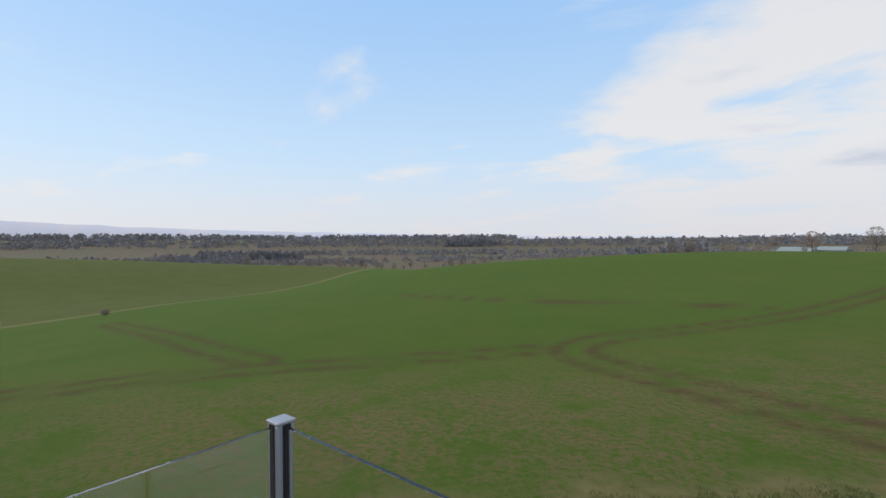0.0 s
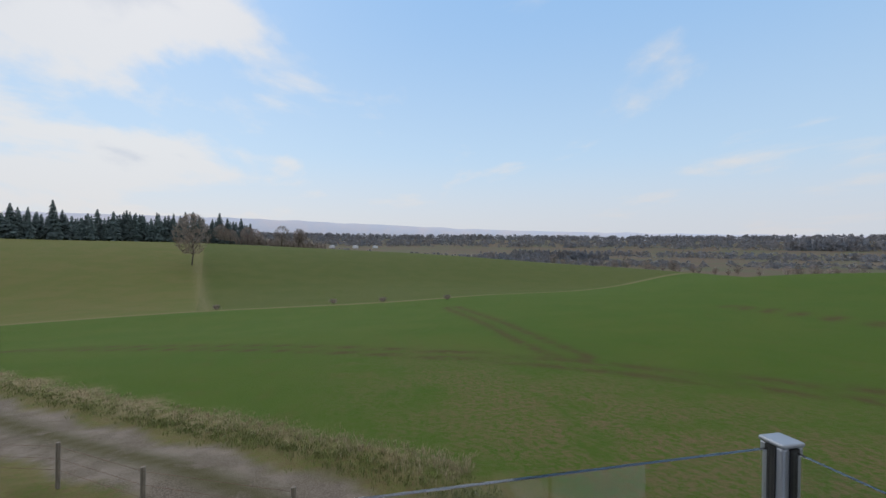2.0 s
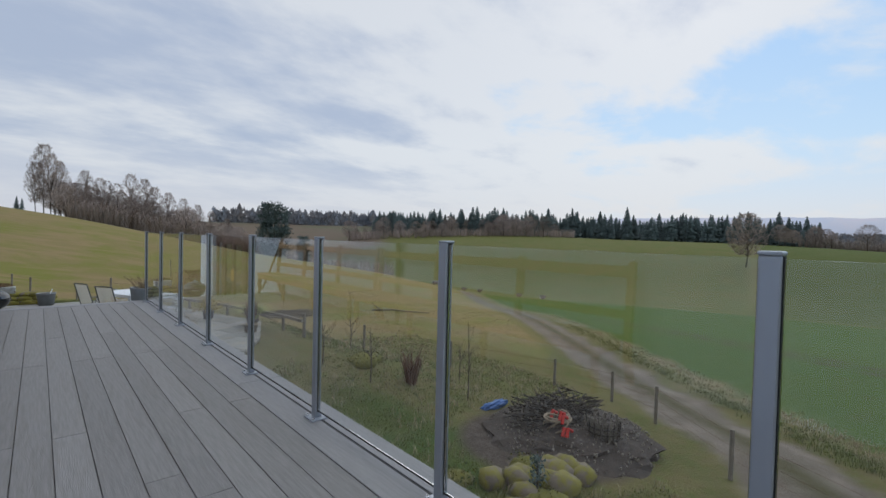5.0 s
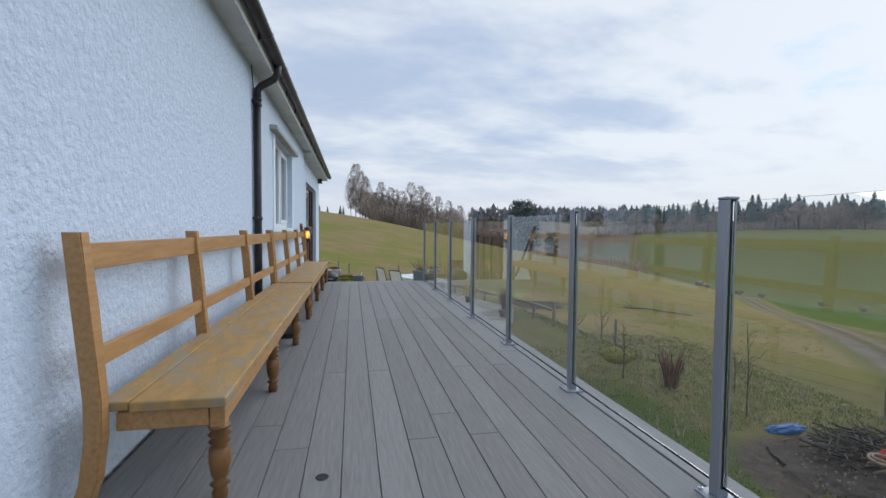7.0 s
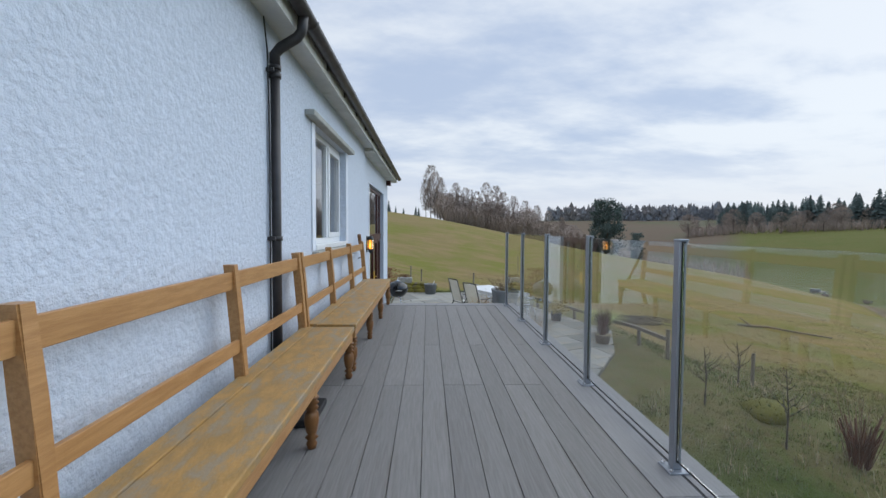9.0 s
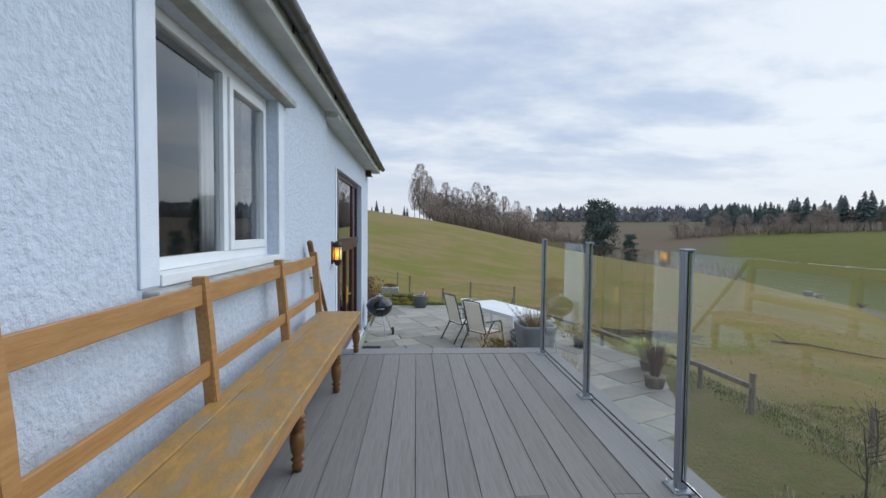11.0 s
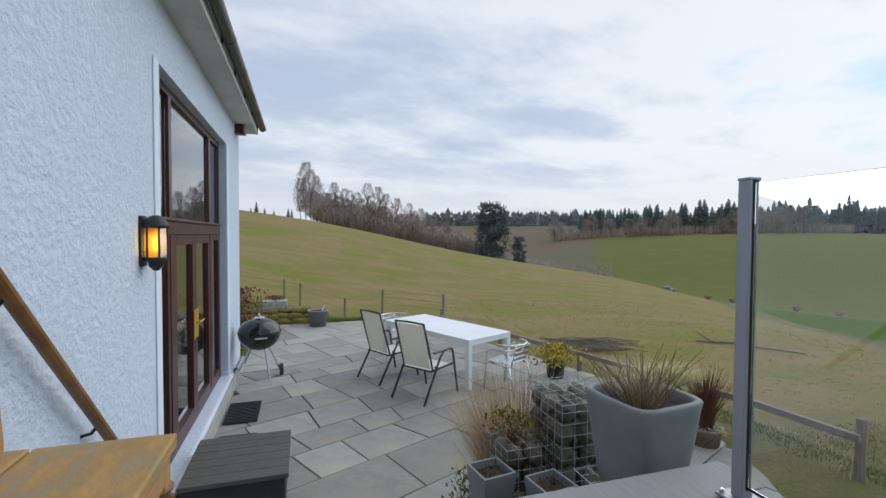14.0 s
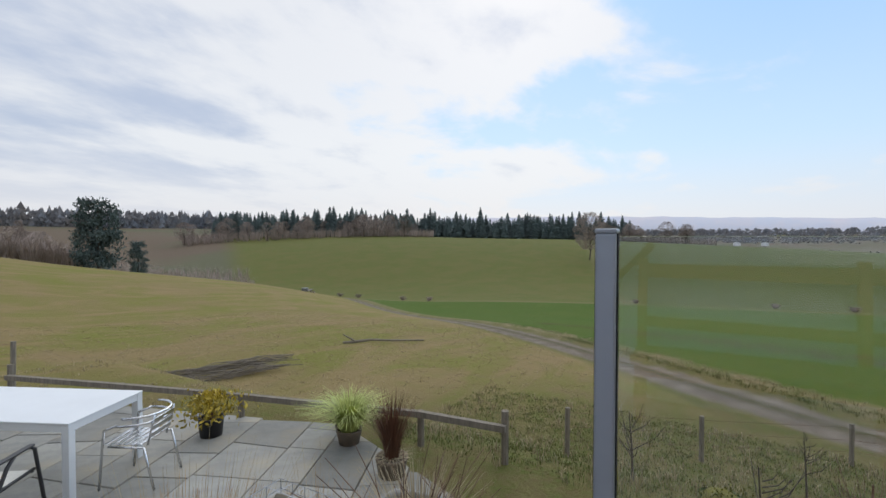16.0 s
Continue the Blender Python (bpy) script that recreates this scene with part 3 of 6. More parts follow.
# eaves: soffit, fascia, roof
bm = B()
box(bm, DX, 0.205, -3.1, 10.85, 2.83, 2.87)
box(bm, DX - 0.02, 0.205, 11.08, 17.15, 2.80, 2.87)
box(bm, 0.0, 0.2, 10.85, 11.08, 2.76, 2.87, 0.01)
structure("trim_soffit", bm, "soffit", "stained cream soffit boards under the eaves", "trim")
bm = B()
box(bm, 0.205, 0.23, -3.1, 17.15, 2.80, 2.98)
structure("trim_fascia", bm, "soffit", "cream painted fascia board behind the gutter", "trim")
bm = B()
v = [bm.verts.new(p) for p in ((0.31, -3.2, 2.985), (0.31, 17.2, 2.985), (-3.0, 17.2, 5.1), (-3.0, -3.2, 5.1), (-6.3, 17.2, 2.985), (-6.3, -3.2, 2.985))]
bm.faces.new(v[:4])
bm.faces.new((v[3], v[2], v[4], v[5]))
bmesh.ops.solidify(bm, geom=bm.faces[:], thickness=0.07)
structure("roof", bm, "slate", "dark tiled pitched roof over the eaves", "roof")
bm = B()
for y in (17.045, -3.095):
    vv = [bm.verts.new((x, y - 0.05 * k, z)) for k in (0, 1) for x, z in ((0.2, 2.87), (-3.0, 4.95), (-6.1, 2.87))]
    bm.faces.new(vv[:3])
    bm.faces.new(vv[3:])
structure("gable_panel", bm, "smooth", "white gable triangles under the roof", "wall")


def gutter():
    g = thing("gutter", "dark brown half-round plastic gutter along the eaves", "gutter")
    bm = B()
    n, r = 10, 0.062
    prof = [(math.cos(math.pi + math.pi * i / n) * r, math.sin(math.pi + math.pi * i / n) * r) for i in range(n + 1)]
    prof += [(-x * 0.9, z) for x, z in prof]
    rings = [[bm.verts.new((0.298 + x, y, 2.935 + z)) for x, z in prof] for y in (-3.1, 17.26)]
    k = len(prof)
    for j in range(k):
        bm.faces.new((rings[0][j], rings[0][(j + 1) % k], rings[1][(j + 1) % k], rings[1][j]))
    bm.faces.new(rings[1])
    bm.faces.new(rings[0])
    part("channel", bm, "gutter", g, "", True)
    proto = B()
    pr = [(math.cos(math.pi + math.pi * i / n) * (r + 0.008), math.sin(math.pi + math.pi * i / n) * (r + 0.008)) for i in range(n + 1)]
    ra = [[proto.verts.new((x, y, z)) for x, z in pr] for y in (-0.018, 0.018)]
    for j in range(n):
        proto.faces.new((ra[0][j], ra[0][j + 1], ra[1][j + 1], ra[1][j]))
    box(proto, -0.085, -0.055, -0.02, 0.02, -0.07, 0.02)
    me = mesh_of(proto, "gutter", True)
    for i in range(22):
        o = part("bracket", me, "gutter", g)
        o.location = (0.298, -2.6 + 0.93 * i, 2.935)
    return g


gutter()


def downpipe():
    p = thing("downpipe", "dark brown rainwater pipe with a swan neck fixed to the wall", "drainpipe", (0, 0, 0))
    y = 5.58
    x = WX + 0.05
    part("pipe", tube(B(), [(x, y, 0.0), (x, y, 2.56)], 0.036, 12), "gutter", p, "", True)
    part("swan_neck", tube(B(), [(x, y, 2.50), (x, y, 2.60), (x + 0.04, y, 2.65), (0.25, y, 2.73), (0.285, y, 2.78), (0.298, y, 2.90)], 0.04, 12), "gutter", p, "", True)
    for z in (2.50, 2.44, 1.2, 0.28, 0.22):
        part("collar", tube(B(), [(x, y, z - 0.018), (x, y, z + 0.018)], 0.045, 12), "gutter", p, "", True)
    for z in (2.47, 1.2, 0.25):
        part("clip", box(B(), WX, WX + 0.06, y - 0.065, y + 0.065, z - 0.015, z + 0.015, 0.004), "gutter", p)
    c = thing("cable", "thin dark cable hanging beside the downpipe", "cable")
    part("wire", tube(B(), [(WX + 0.02, y - 0.15, 2.82), (WX + 0.03, y - 0.11, 2.6), (WX + 0.02, y - 0.06, 2.3), (WX + 0.02, y - 0.045, 1.7), (WX + 0.025, y - 0.07, 1.3), (WX + 0.02, y - 0.06, 0.02)], 0.006, 6), "rubber", c)


downpipe()


def frame_rect(parent, name, mat, x0, x1, y0, y1, z0, z1, w, label=""):
    bm = B()
    box(bm, x0, x1, y0, y0 + w, z0, z1, 0.004)
    box(bm, x0, x1, y1 - w, y1, z0, z1, 0.004)
    box(bm, x0, x1, y0 + w, y1 - w, z0, z0 + w, 0.004)
    box(bm, x0, x1, y0 + w, y1 - w, z1 - w, z1, 0.004)
    return part(name, bm, mat, parent, label)


def pane(parent, x, y0, y1, z0, z1, th=0.006):
    o = part("pane", box(B(), x - th / 2, x + th / 2, y0, y1, z0, z1), "glass", parent, "clear glass reflecting sky and trees")
    o.visible_shadow = False
    return o


win = tagged(new("window_1"), "white plastic casement window with a concrete sill", "window", "", "structure")
frame_rect(win, "window_frame", "upvc", -0.115, -0.055, 6.985, 8.795, 1.10, 2.398, 0.065)
part("mullion", box(B(), -0.112, -0.052, 7.92, 7.99, 1.166, 2.332, 0.004), "upvc", win)
frame_rect(win, "sash", "upvc", -0.108, -0.036, 7.992, 8.728, 1.168, 2.330, 0.062)
pane(win, -0.085, 7.052, 7.918, 1.166, 2.332)
pane(win, -0.075, 8.056, 8.664, 1.231, 2.267)
part("window_sill", box(B(), -0.10, WX + 0.075, 6.86, 8.95, 0.93, 1.036, 0.012), "concrete", win, "weathered concrete sill")
part("window_ledge", box(B(), -0.12, WX + 0.02, 6.985, 8.795, 1.042, 1.098, 0.006), "upvc", win)
cur = thing("curtain", "pale gathered curtain hanging inside the window", "curtain")
bm = B()
pts = [(-0.30 + 0.02 * math.sin(i * 1.5), 8.10 + 0.022 * i) for i in range(10)]
for a, b_ in zip(pts, pts[1:]):
    bm.faces.new([bm.verts.new(p) for p in ((*a, 1.0), (*b_, 1.0), (*b_, 2.6), (*a, 2.6))])
bmesh.ops.remove_doubles(bm, verts=bm.verts, dist=0.001)
bmesh.ops.solidify(bm, geom=bm.faces[:], thickness=0.006)
part("cloth", bm, "curtain", cur, "", True)
part("rail", tube(B(), [(-0.3, 7.1, 2.62), (-0.3, 9.0, 2.62)], 0.012, 8), "upvc", cur)

door = tagged(new("door_1"), "mahogany brown framed garden doors with a glazed fanlight, closed", "door", "", "structure")
fx0, fx1 = -0.215, -0.150
frame_rect(door, "door_frame", "mahog", fx0, fx1, 12.22, 15.45, -1.04, 2.30, 0.075)
part("transom", box(B(), fx0 + 0.002, fx1 + 0.022, 12.296, 15.374, 1.0, 1.12, 0.01), "mahog", door)
part("transom_lip", box(B(), fx0 + 0.01, fx1 + 0.04, 12.30, 15.37, 1.122, 1.15, 0.006), "mahog", door)
for y in (12.90, 14.72):
    part("upper_mullion", box(B(), fx0 + 0.003, fx1 + 0.003, y - 0.045, y + 0.045, 1.152, 2.224, 0.005), "mahog", door)
    part("lower_post", box(B(), fx0 + 0.003, fx1 + 0.012, y - 0.06, y + 0.06, -0.964, 0.998, 0.005), "mahog", door)
for a, b_ in ((12.297, 12.853), (12.947, 14.673), (14.767, 15.373)):
    pane(door, -0.18, a, b_, 1.152, 2.224)
for a, b_ in ((12.297, 12.838), (14.782, 15.373)):
    frame_rect(door, "side_panel", "mahog", fx0 + 0.006, fx1 + 0.004, a, b_, -0.962, 0.996, 0.07)
    pane(door, -0.18, a + 0.071, b_ - 0.071, -0.89, 0.925)
for a, b_, hy in ((12.963, 13.808, 13.755), (13.812, 14.657, 13.865)):
    lf = frame_rect(door, "door_leaf", "mahog", fx0 + 0.004, fx1 + 0.006, a, b_, -0.962, 0.996, 0.095)
    pane(lf, -0.18, a + 0.096, b_ - 0.096, -0.865, 0.90)
    part("handle", box(B(), fx1 + 0.008, fx1 + 0.02, hy - 0.042, hy + 0.042, -0.13, 0.19, 0.006), "brass", lf, "yellow brass handle plate")
    part("lever", tube(B(), [(fx1 + 0.02, hy, 0.05), (fx1 + 0.06, hy, 0.05), (fx1 + 0.065, hy + 0.09, 0.05)], 0.009, 8), "brass", lf, "yellow brass lever")
part("door_sill", box(B(), fx0, DX + 0.06, 12.1, 15.6, -1.10, -1.042, 0.01), "smooth", door, "white painted threshold")
bm = B()
box(bm, DX + 0.032, DX + 0.07, 10.96, END, -1.4, -1.12, 0.006)
structure("baseboard_plinth", bm, "concrete", "weathered grey plinth along the patio wall", "trim")


def lantern(x, y, z):
    l = thing("wall_lantern", "black half lantern with glowing amber panes on the wall", "lamp", (x, y, z))
    part("back_plate", box(B(), 0, 0.018, -0.06, 0.06, -0.17, 0.17, 0.006), "black", l)
    part("base", lathe(B(), [(0.015, -0.20), (0.045, -0.17), (0.05, -0.14), (0.078, -0.125), (0.078, -0.11)], 0.085, 0, 12), "black", l)
    part("roof", lathe(B(), [(0.085, 0.09), (0.085, 0.105), (0.065, 0.14), (0.04, 0.165), (0.012, 0.175)], 0.085, 0, 12), "black", l, "", True)
    for i in range(6):
        a = radians(60 * i)
        cx, cy = 0.085 + 0.07 * math.cos(a), 0.07 * math.sin(a)
        part("bar", box(B(), cx - 0.006, cx + 0.006, cy - 0.006, cy + 0.006, -0.11, 0.09), "black", l)
        b2 = radians(60 * i + 60)
        ex, ey = 0.085 + 0.07 * math.cos(b2), 0.07 * math.sin(b2)
        bm = B()
        bm.faces.new([bm.verts.new(p) for p in ((cx, cy, -0.108), (ex, ey, -0.108), (ex, ey, 0.088), (cx, cy, 0.088))])
        bmesh.ops.solidify(bm, geom=bm.faces[:], thickness=0.003)
        o = part("lantern_pane", bm, "amber", l, "amber frosted pane")
        o.visible_shadow = False
    part("bulb", lathe(B(), [(0.008, -0.07), (0.02, -0.03), (0.026, 0.0), (0.018, 0.03), (0.004, 0.04)], 0.085, 0, 10), "bulb", l, "lit warm bulb", True)


lantern(DX, 11.80, 0.96)
nest = thing("nest_box", "small brown wooden nest block under the eaves", "nest box", (DX, 16.45, 2.68))
part("block", box(B(), 0, 0.14, -0.07, 0.07, -0.02, 0.115, 0.01), "mahog", nest)
part("ledge", box(B(), 0, 0.16, -0.08, 0.08, -0.04, -0.021, 0.004), "mahog", nest)

# ---- deck ----
D0, D1 = -1.55, 9.82
# solid dark sheet below the boards stands for shade in the gaps
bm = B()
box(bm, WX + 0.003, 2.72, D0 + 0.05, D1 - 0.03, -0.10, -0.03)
deck_base = structure("floor_deck", bm, "dark", "dark sheet under the deck boards, painted shade for the gaps", "floor")
bm = B()
for y in np.arange(D0 + 0.3, D1, 1.6):
    for x in (0.3, 1.4, 2.55):
        box(bm, x - 0.05, x + 0.05, y - 0.05, y + 0.05, -2.6, -0.101)
structure("deck_posts", bm, "greywood", "timber posts carrying the deck", "structure")
bm = B()
box(bm, 2.725, 2.75, D0, D1, -0.30, -0.003)
box(bm, WX, 2.724, D1 - 0.025, D1, -0.30, -0.032)
box(bm, WX, 2.724, D0, D0 + 0.025, -0.30, -0.032)
structure("trim_deck_fascia", bm, "deckedge", "grey fascia boards round the deck edge", "trim")
# railing


def railing():
    rail = thing("glass_balustrade", "aluminium posts holding clear glass panels along the deck", "balustrade")
    bm = B()
    s = 0.0255
    box(bm, -s, s, -s, s, 0.012, POST_H - 0.012, 0.005)
    pm = mesh_of(bm, "alu")
    bm = B()
    box(bm, -s - 0.002, s + 0.002, -s - 0.002, s + 0.002, 0, 0.012, 0.004)
    cm = mesh_of(bm, "alu")
    bm = B()
    box(bm, -0.011, 0.011, -s - 0.003, -s + 0.004, 0.05, POST_H - 0.013)
    box(bm, -0.011, 0.011, s - 0.004, s + 0.003, 0.05, POST_H - 0.013)
    sm = mesh_of(bm, "rubber")
    bm = B()
    box(bm, -0.062, 0.062, -0.062, 0.062, 0, 0.012, 0.004)
    fm = mesh_of(bm, "alu")
    bm = B()
    lathe(bm, [(0.011, 0.012), (0.011, 0.024), (0.006, 0.028)], 0, 0, 8)
    bolt = mesh_of(bm, "steel")
    ys = (-1.394, 0.533, 1.79, 3.07, 4.35, 5.70, 7.03, 8.32, 9.58)
    spots = [(RAIL_X, y) for y in ys] + [(1.30, -1.394)]
    for i, (x, y) in enumerate(spots):
        p = part("post", pm, "alu", rail)
        p.location = (x, y, 0)
        if i == 0:
            p.scale = (1.3, 1.3, 1.0)
        if i == 9:
            p.rotation_euler.z = radians(90)
        part("cap", cm, "steel", p, "bright post cap").location = (0, 0, POST_H - 0.012)
        if i == 0:
            for a in (0, 90):
                o = part("gasket", sm, "rubber", p, "black rubber glazing strip")
                o.rotation_euler.z = radians(a)
        else:
            part("gasket", sm, "rubber", p, "black rubber glazing strip")
        part("base_plate", fm, "alu", p)
        for dx in (-0.045, 0.045):
            for dy in (-0.045, 0.045):
                part("bolt", bolt, "steel", p).location = (dx, dy, 0)
    for a, b_ in zip(ys, ys[1:]):
        part("glass_panel", box(B(), RAIL_X - 0.006, RAIL_X + 0.006, a + 0.030, b_ - 0.030, 0.065, POST_H - 0.02, 0.001), "glass", rail, "clear toughened glass panel").visible_shadow = False
        # added dark strip, keeps the lower glass edge from shining white
        part("seal", box(B(), RAIL_X - 0.007, RAIL_X + 0.007, a + 0.030, b_ - 0.030, 0.054, 0.0645), "rubber", rail, "thin dark strip added to cover the bright lower glass edge")
    for a, b_ in ((RAIL_X, 1.30), (1.30, WX + 0.04)):
        part("glass_panel", box(B(), b_ + 0.030, a - 0.030, -1.400, -1.388, 0.065, POST_H - 0.02, 0.001), "glass", rail, "clear toughened glass panel").visible_shadow = False


railing()


# ---- benches ----
def bench(y0, y1, gname):
    be = thing("bench", "long worn pine bench with turned legs against the wall", "bench", (0, 0, 0), 0, gname)
    sx0, sx1, sz = 0.175, 0.618, 0.432
    part("seat", box(B(), sx0 + 0.10, sx1, y0 + 0.058, y1, sz - 0.042, sz, 0.007), "seat", be, "seat board with flaking varnish")
    part("back_board", box(B(), sx0, sx0 + 0.097, y0 + 0.06, y1 - 0.01, sz - 0.033, sz + 0.004, 0.006), "seat", be, "grey worn rear seat board")
    part("front_apron", box(B(), sx1 - 0.035, sx1 - 0.012, y0 + 0.10, y1 - 0.05, sz - 0.115, sz - 0.043, 0.003), "pine", be)
    for y in (y0 + 0.075, y1 - 0.043):
        part("end_apron", box(B(), sx0 + 0.05, sx1 - 0.07, y, y + 0.023, sz - 0.115, sz - 0.043, 0.003), "pine", be)
    bm = B()
    lathe(bm, [(0.016, 0), (0.021, 0.03), (0.014, 0.05), (0.025, 0.065), (0.014, 0.08), (0.021, 0.10), (0.028, 0.16), (0.026, 0.205), (0.016, 0.222), (0.028, 0.236), (0.017, 0.25), (0.029, 0.264), (0.018, 0.28), (0.028, 0.292), (0.028, 0.30)], 0, 0, 14)
    for v in bm.verts:
        v.co.x, v.co.y, v.co.z = v.co.x * 1.55, v.co.y * 1.55, v.co.z * 1.02
    lm = mesh_of(bm, "legwood", True)
    n = 4
    for i in range(n):
        y = y0 + 0.11 + (y1 - y0 - 0.17) * i / (n - 1)
        o = part("leg", lm, "legwood", be, "turned dark leg")
        o.location = (sx1 - 0.04, y, 0)
        part("leg_block", box(B(), sx1 - 0.068, sx1 - 0.011, y - 0.028, y + 0.028, 0.30, sz - 0.043, 0.004), "pine", be)
    npost = 4
    yy = [y0 + 0.03 + (y1 - y0 - 0.06) * i / (npost - 1) - (0.07 if i == 1 else 0) for i in range(npost)]
    for i, y in enumerate(yy):
        bm = B()
        low = i in (0, npost - 1)
        pr = [(0.115, 0.0), (0.165, 0.16), (0.185, 0.32), (0.185, 0.46), (0.158, 0.80), (0.132, 1.07)] if low else [(0.19, sz - 0.1), (0.185, 0.46), (0.158, 0.80), (0.132, 1.07)]
        rings = []
        for x, z in pr:
            rings.append([bm.verts.new(p) for p in ((x - 0.034, y - 0.030, z), (x + 0.028, y - 0.030, z), (x + 0.028, y + 0.030, z), (x - 0.034, y + 0.030, z))])
        for u, v in zip(rings, rings[1:]):
            for j in range(4):
                bm.faces.new((u[j], u[(j + 1) % 4], v[(j + 1) % 4], v[j]))
        bm.faces.new(rings[0][::-1])
        bm.faces.new(rings[-1])
        bmesh.ops.bevel(bm, geom=[e for e in bm.edges if abs(e.verts[0].co.z - e.verts[1].co.z) > 0.05], offset=0.006, segments=2, affect="EDGES")
        part("back_post", bm, "pine", be)
    for k in range(npost - 1):
        for z, h, x in ((0.98, 0.10, 0.141), (0.61, 0.075, 0.176)):
            bm = B()
            box(bm, x - 0.011, x + 0.011, yy[k] + 0.026, yy[k + 1] - 0.026, z - h / 2, z + h / 2, 0.004)
            part("rail", bm, "pine", be)
    return be


bench(2.04, 5.94, "pine benches on the deck")
bench(5.98, 9.76, "pine benches on the deck")
st = thing("handrail", "dark wooden handrail sloping down beside the wall", "handrail")
part("shaft", tube(B(), [(0.10, 10.86, -0.05), (0.10, 9.72, 1.12)], 0.024, 10), "legwood", st)
part("grip", tube(B(), [(0.10, 9.80, 1.03), (0.10, 9.67, 1.175)], 0.030, 10), "legwood", st, "dark worn grip", True)
for y, z in ((10.65, 0.16), (10.0, 0.815)):
    part("bracket", tube(B(), [(WX, y, z - 0.05), (0.07, y, z - 0.04), (0.10, y, z)], 0.008, 6), "black", st)
fg = thing("foot_scraper", "dark slab lying under the bench", "mat", (0.40, 5.1, 0.0))
part("slab", box(B(), -0.12, 0.12, -0.2, 0.2, 0, 0.05, 0.01), "black", fg)

# ---- patio ----
bm = B()
outline = ((-0.04, 9.4), (3.95, 9.4), (4.60, 10.45), (5.25, 11.5), (5.98, 13.45), (3.72, 20.4), (3.6, 20.6), (-0.04, 20.6))
low_ = [bm.verts.new((x, y, PAT - 0.25)) for x, y in outline]
top_ = [bm.verts.new((x, y, PAT - 0.035)) for x, y in outline]
for k in range(len(outline)):
    bm.faces.new((low_[k], low_[(k + 1) % len(outline)], top_[(k + 1) % len(outline)], top_[k]))
bm.faces.new(top_)
bm.faces.new(low_[::-1])
patio = structure("pavement", bm, "joint", "dark earthy bed and joints under the sandstone flags", "pavement")


def kettle_bbq(x, y, z, rz):
    k = thing("kettle_barbecue", "black enamel kettle barbecue on steel legs with two wheels", "barbecue", (x, y, z), rz)
    R = 0.30
    k.scale = (1.06, 1.06, 1.06)
    part("bowl", lathe(B(), [(0.05, 0.46)] + [(R * math.cos(radians(a)), 0.72 + 0.26 * math.sin(radians(a))) for a in range(-75, 1, 12)] + [(R + 0.008, 0.725)], 0, 0, 28), "enamel", k, "", True)
    lid = part("lid", lathe(B(), [(R + 0.012, 0.726)] + [(R * math.cos(radians(a)), 0.735 + 0.20 * math.sin(radians(a))) for a in range(4, 90, 11)], 0, 0, 28), "enamel", k, "glossy domed lid", True)
    part("lid_vent", lathe(B(), [(0.075, 0.925), (0.08, 0.945), (0.03, 0.95)], 0, 0, 16), "steel", lid, "grey metal vent")
    part("lid_handle", tube(B(), [(0.0, -0.09, 0.935), (0.0, -0.08, 0.985), (0.0, 0.08, 0.985), (0.0, 0.09, 0.935)], 0.012, 8), "steel", lid)
    part("side_handle", tube(B(), [(-0.08, -R, 0.70), (-0.08, -R - 0.06, 0.70), (0.08, -R - 0.06, 0.70), (0.08, -R, 0.70)], 0.01, 8), "steel", k)
    for a, b_ in (((0.06, -0.12, 0.50), (0.13, -0.30, 0.0)), ((0.12, 0.08, 0.50), (0.30, 0.17, 0.09)), ((-0.12, 0.08, 0.50), (-0.30, 0.17, 0.09))):
        part("leg", tube(B(), [a, b_], 0.012, 8), "steel", k, "bright steel leg")
    part("axle", tube(B(), [(-0.33, 0.17, 0.09), (0.33, 0.17, 0.09)], 0.006, 6), "steel", k)
    part("shelf_rack", tube(B(), [(-0.24, 0.14, 0.2), (0.24, 0.14, 0.2), (0.10, -0.22, 0.2), (-0.24, 0.14, 0.2)], 0.004, 6), "steel", k)
    for s in (-1, 1):
        bm = B()
        tube(bm, [(s * 0.30, 0.17, 0.09), (s * 0.345, 0.17, 0.09)], 0.09, 20)
        w = part("wheel", bm, "black", k)
        part("hub", tube(B(), [(s * 0.346, 0.17, 0.09), (s * 0.35, 0.17, 0.09)], 0.05, 16), "steel", w)


kettle_bbq(0.33, 15.95, PAT, 8)


def dining_table(x, y, rz, w, l):
    t = thing("garden_table", "white metal rectangular garden table on the patio", "table", (x, y, PAT), rz)
    a, b_, h = w / 2, l / 2, 0.76
    part("tabletop", box(B(), -a, a, -b_, b_, h - 0.022, h, 0.006), "whitetab", t)
    for s in (-1, 1):
        part("apron", box(B(), s * (a - 0.02) - 0.012, s * (a - 0.02) + 0.012, -b_ + 0.08, b_ - 0.08, h - 0.09, h - 0.023), "whitetab", t)
        part("apron", box(B(), -a + 0.08, a - 0.08, s * (b_ - 0.02) - 0.012, s * (b_ - 0.02) + 0.012, h - 0.09, h - 0.023), "whitetab", t)
    for sx in (-1, 1):
        for sy in (-1, 1):
            part("leg", box(B(), sx * (a - 0.04) - 0.038, sx * (a - 0.04) + 0.038, sy * (b_ - 0.04) - 0.038, sy * (b_ - 0.04) + 0.038, 0, h - 0.023, 0.006), "whitetab", t)
    return t


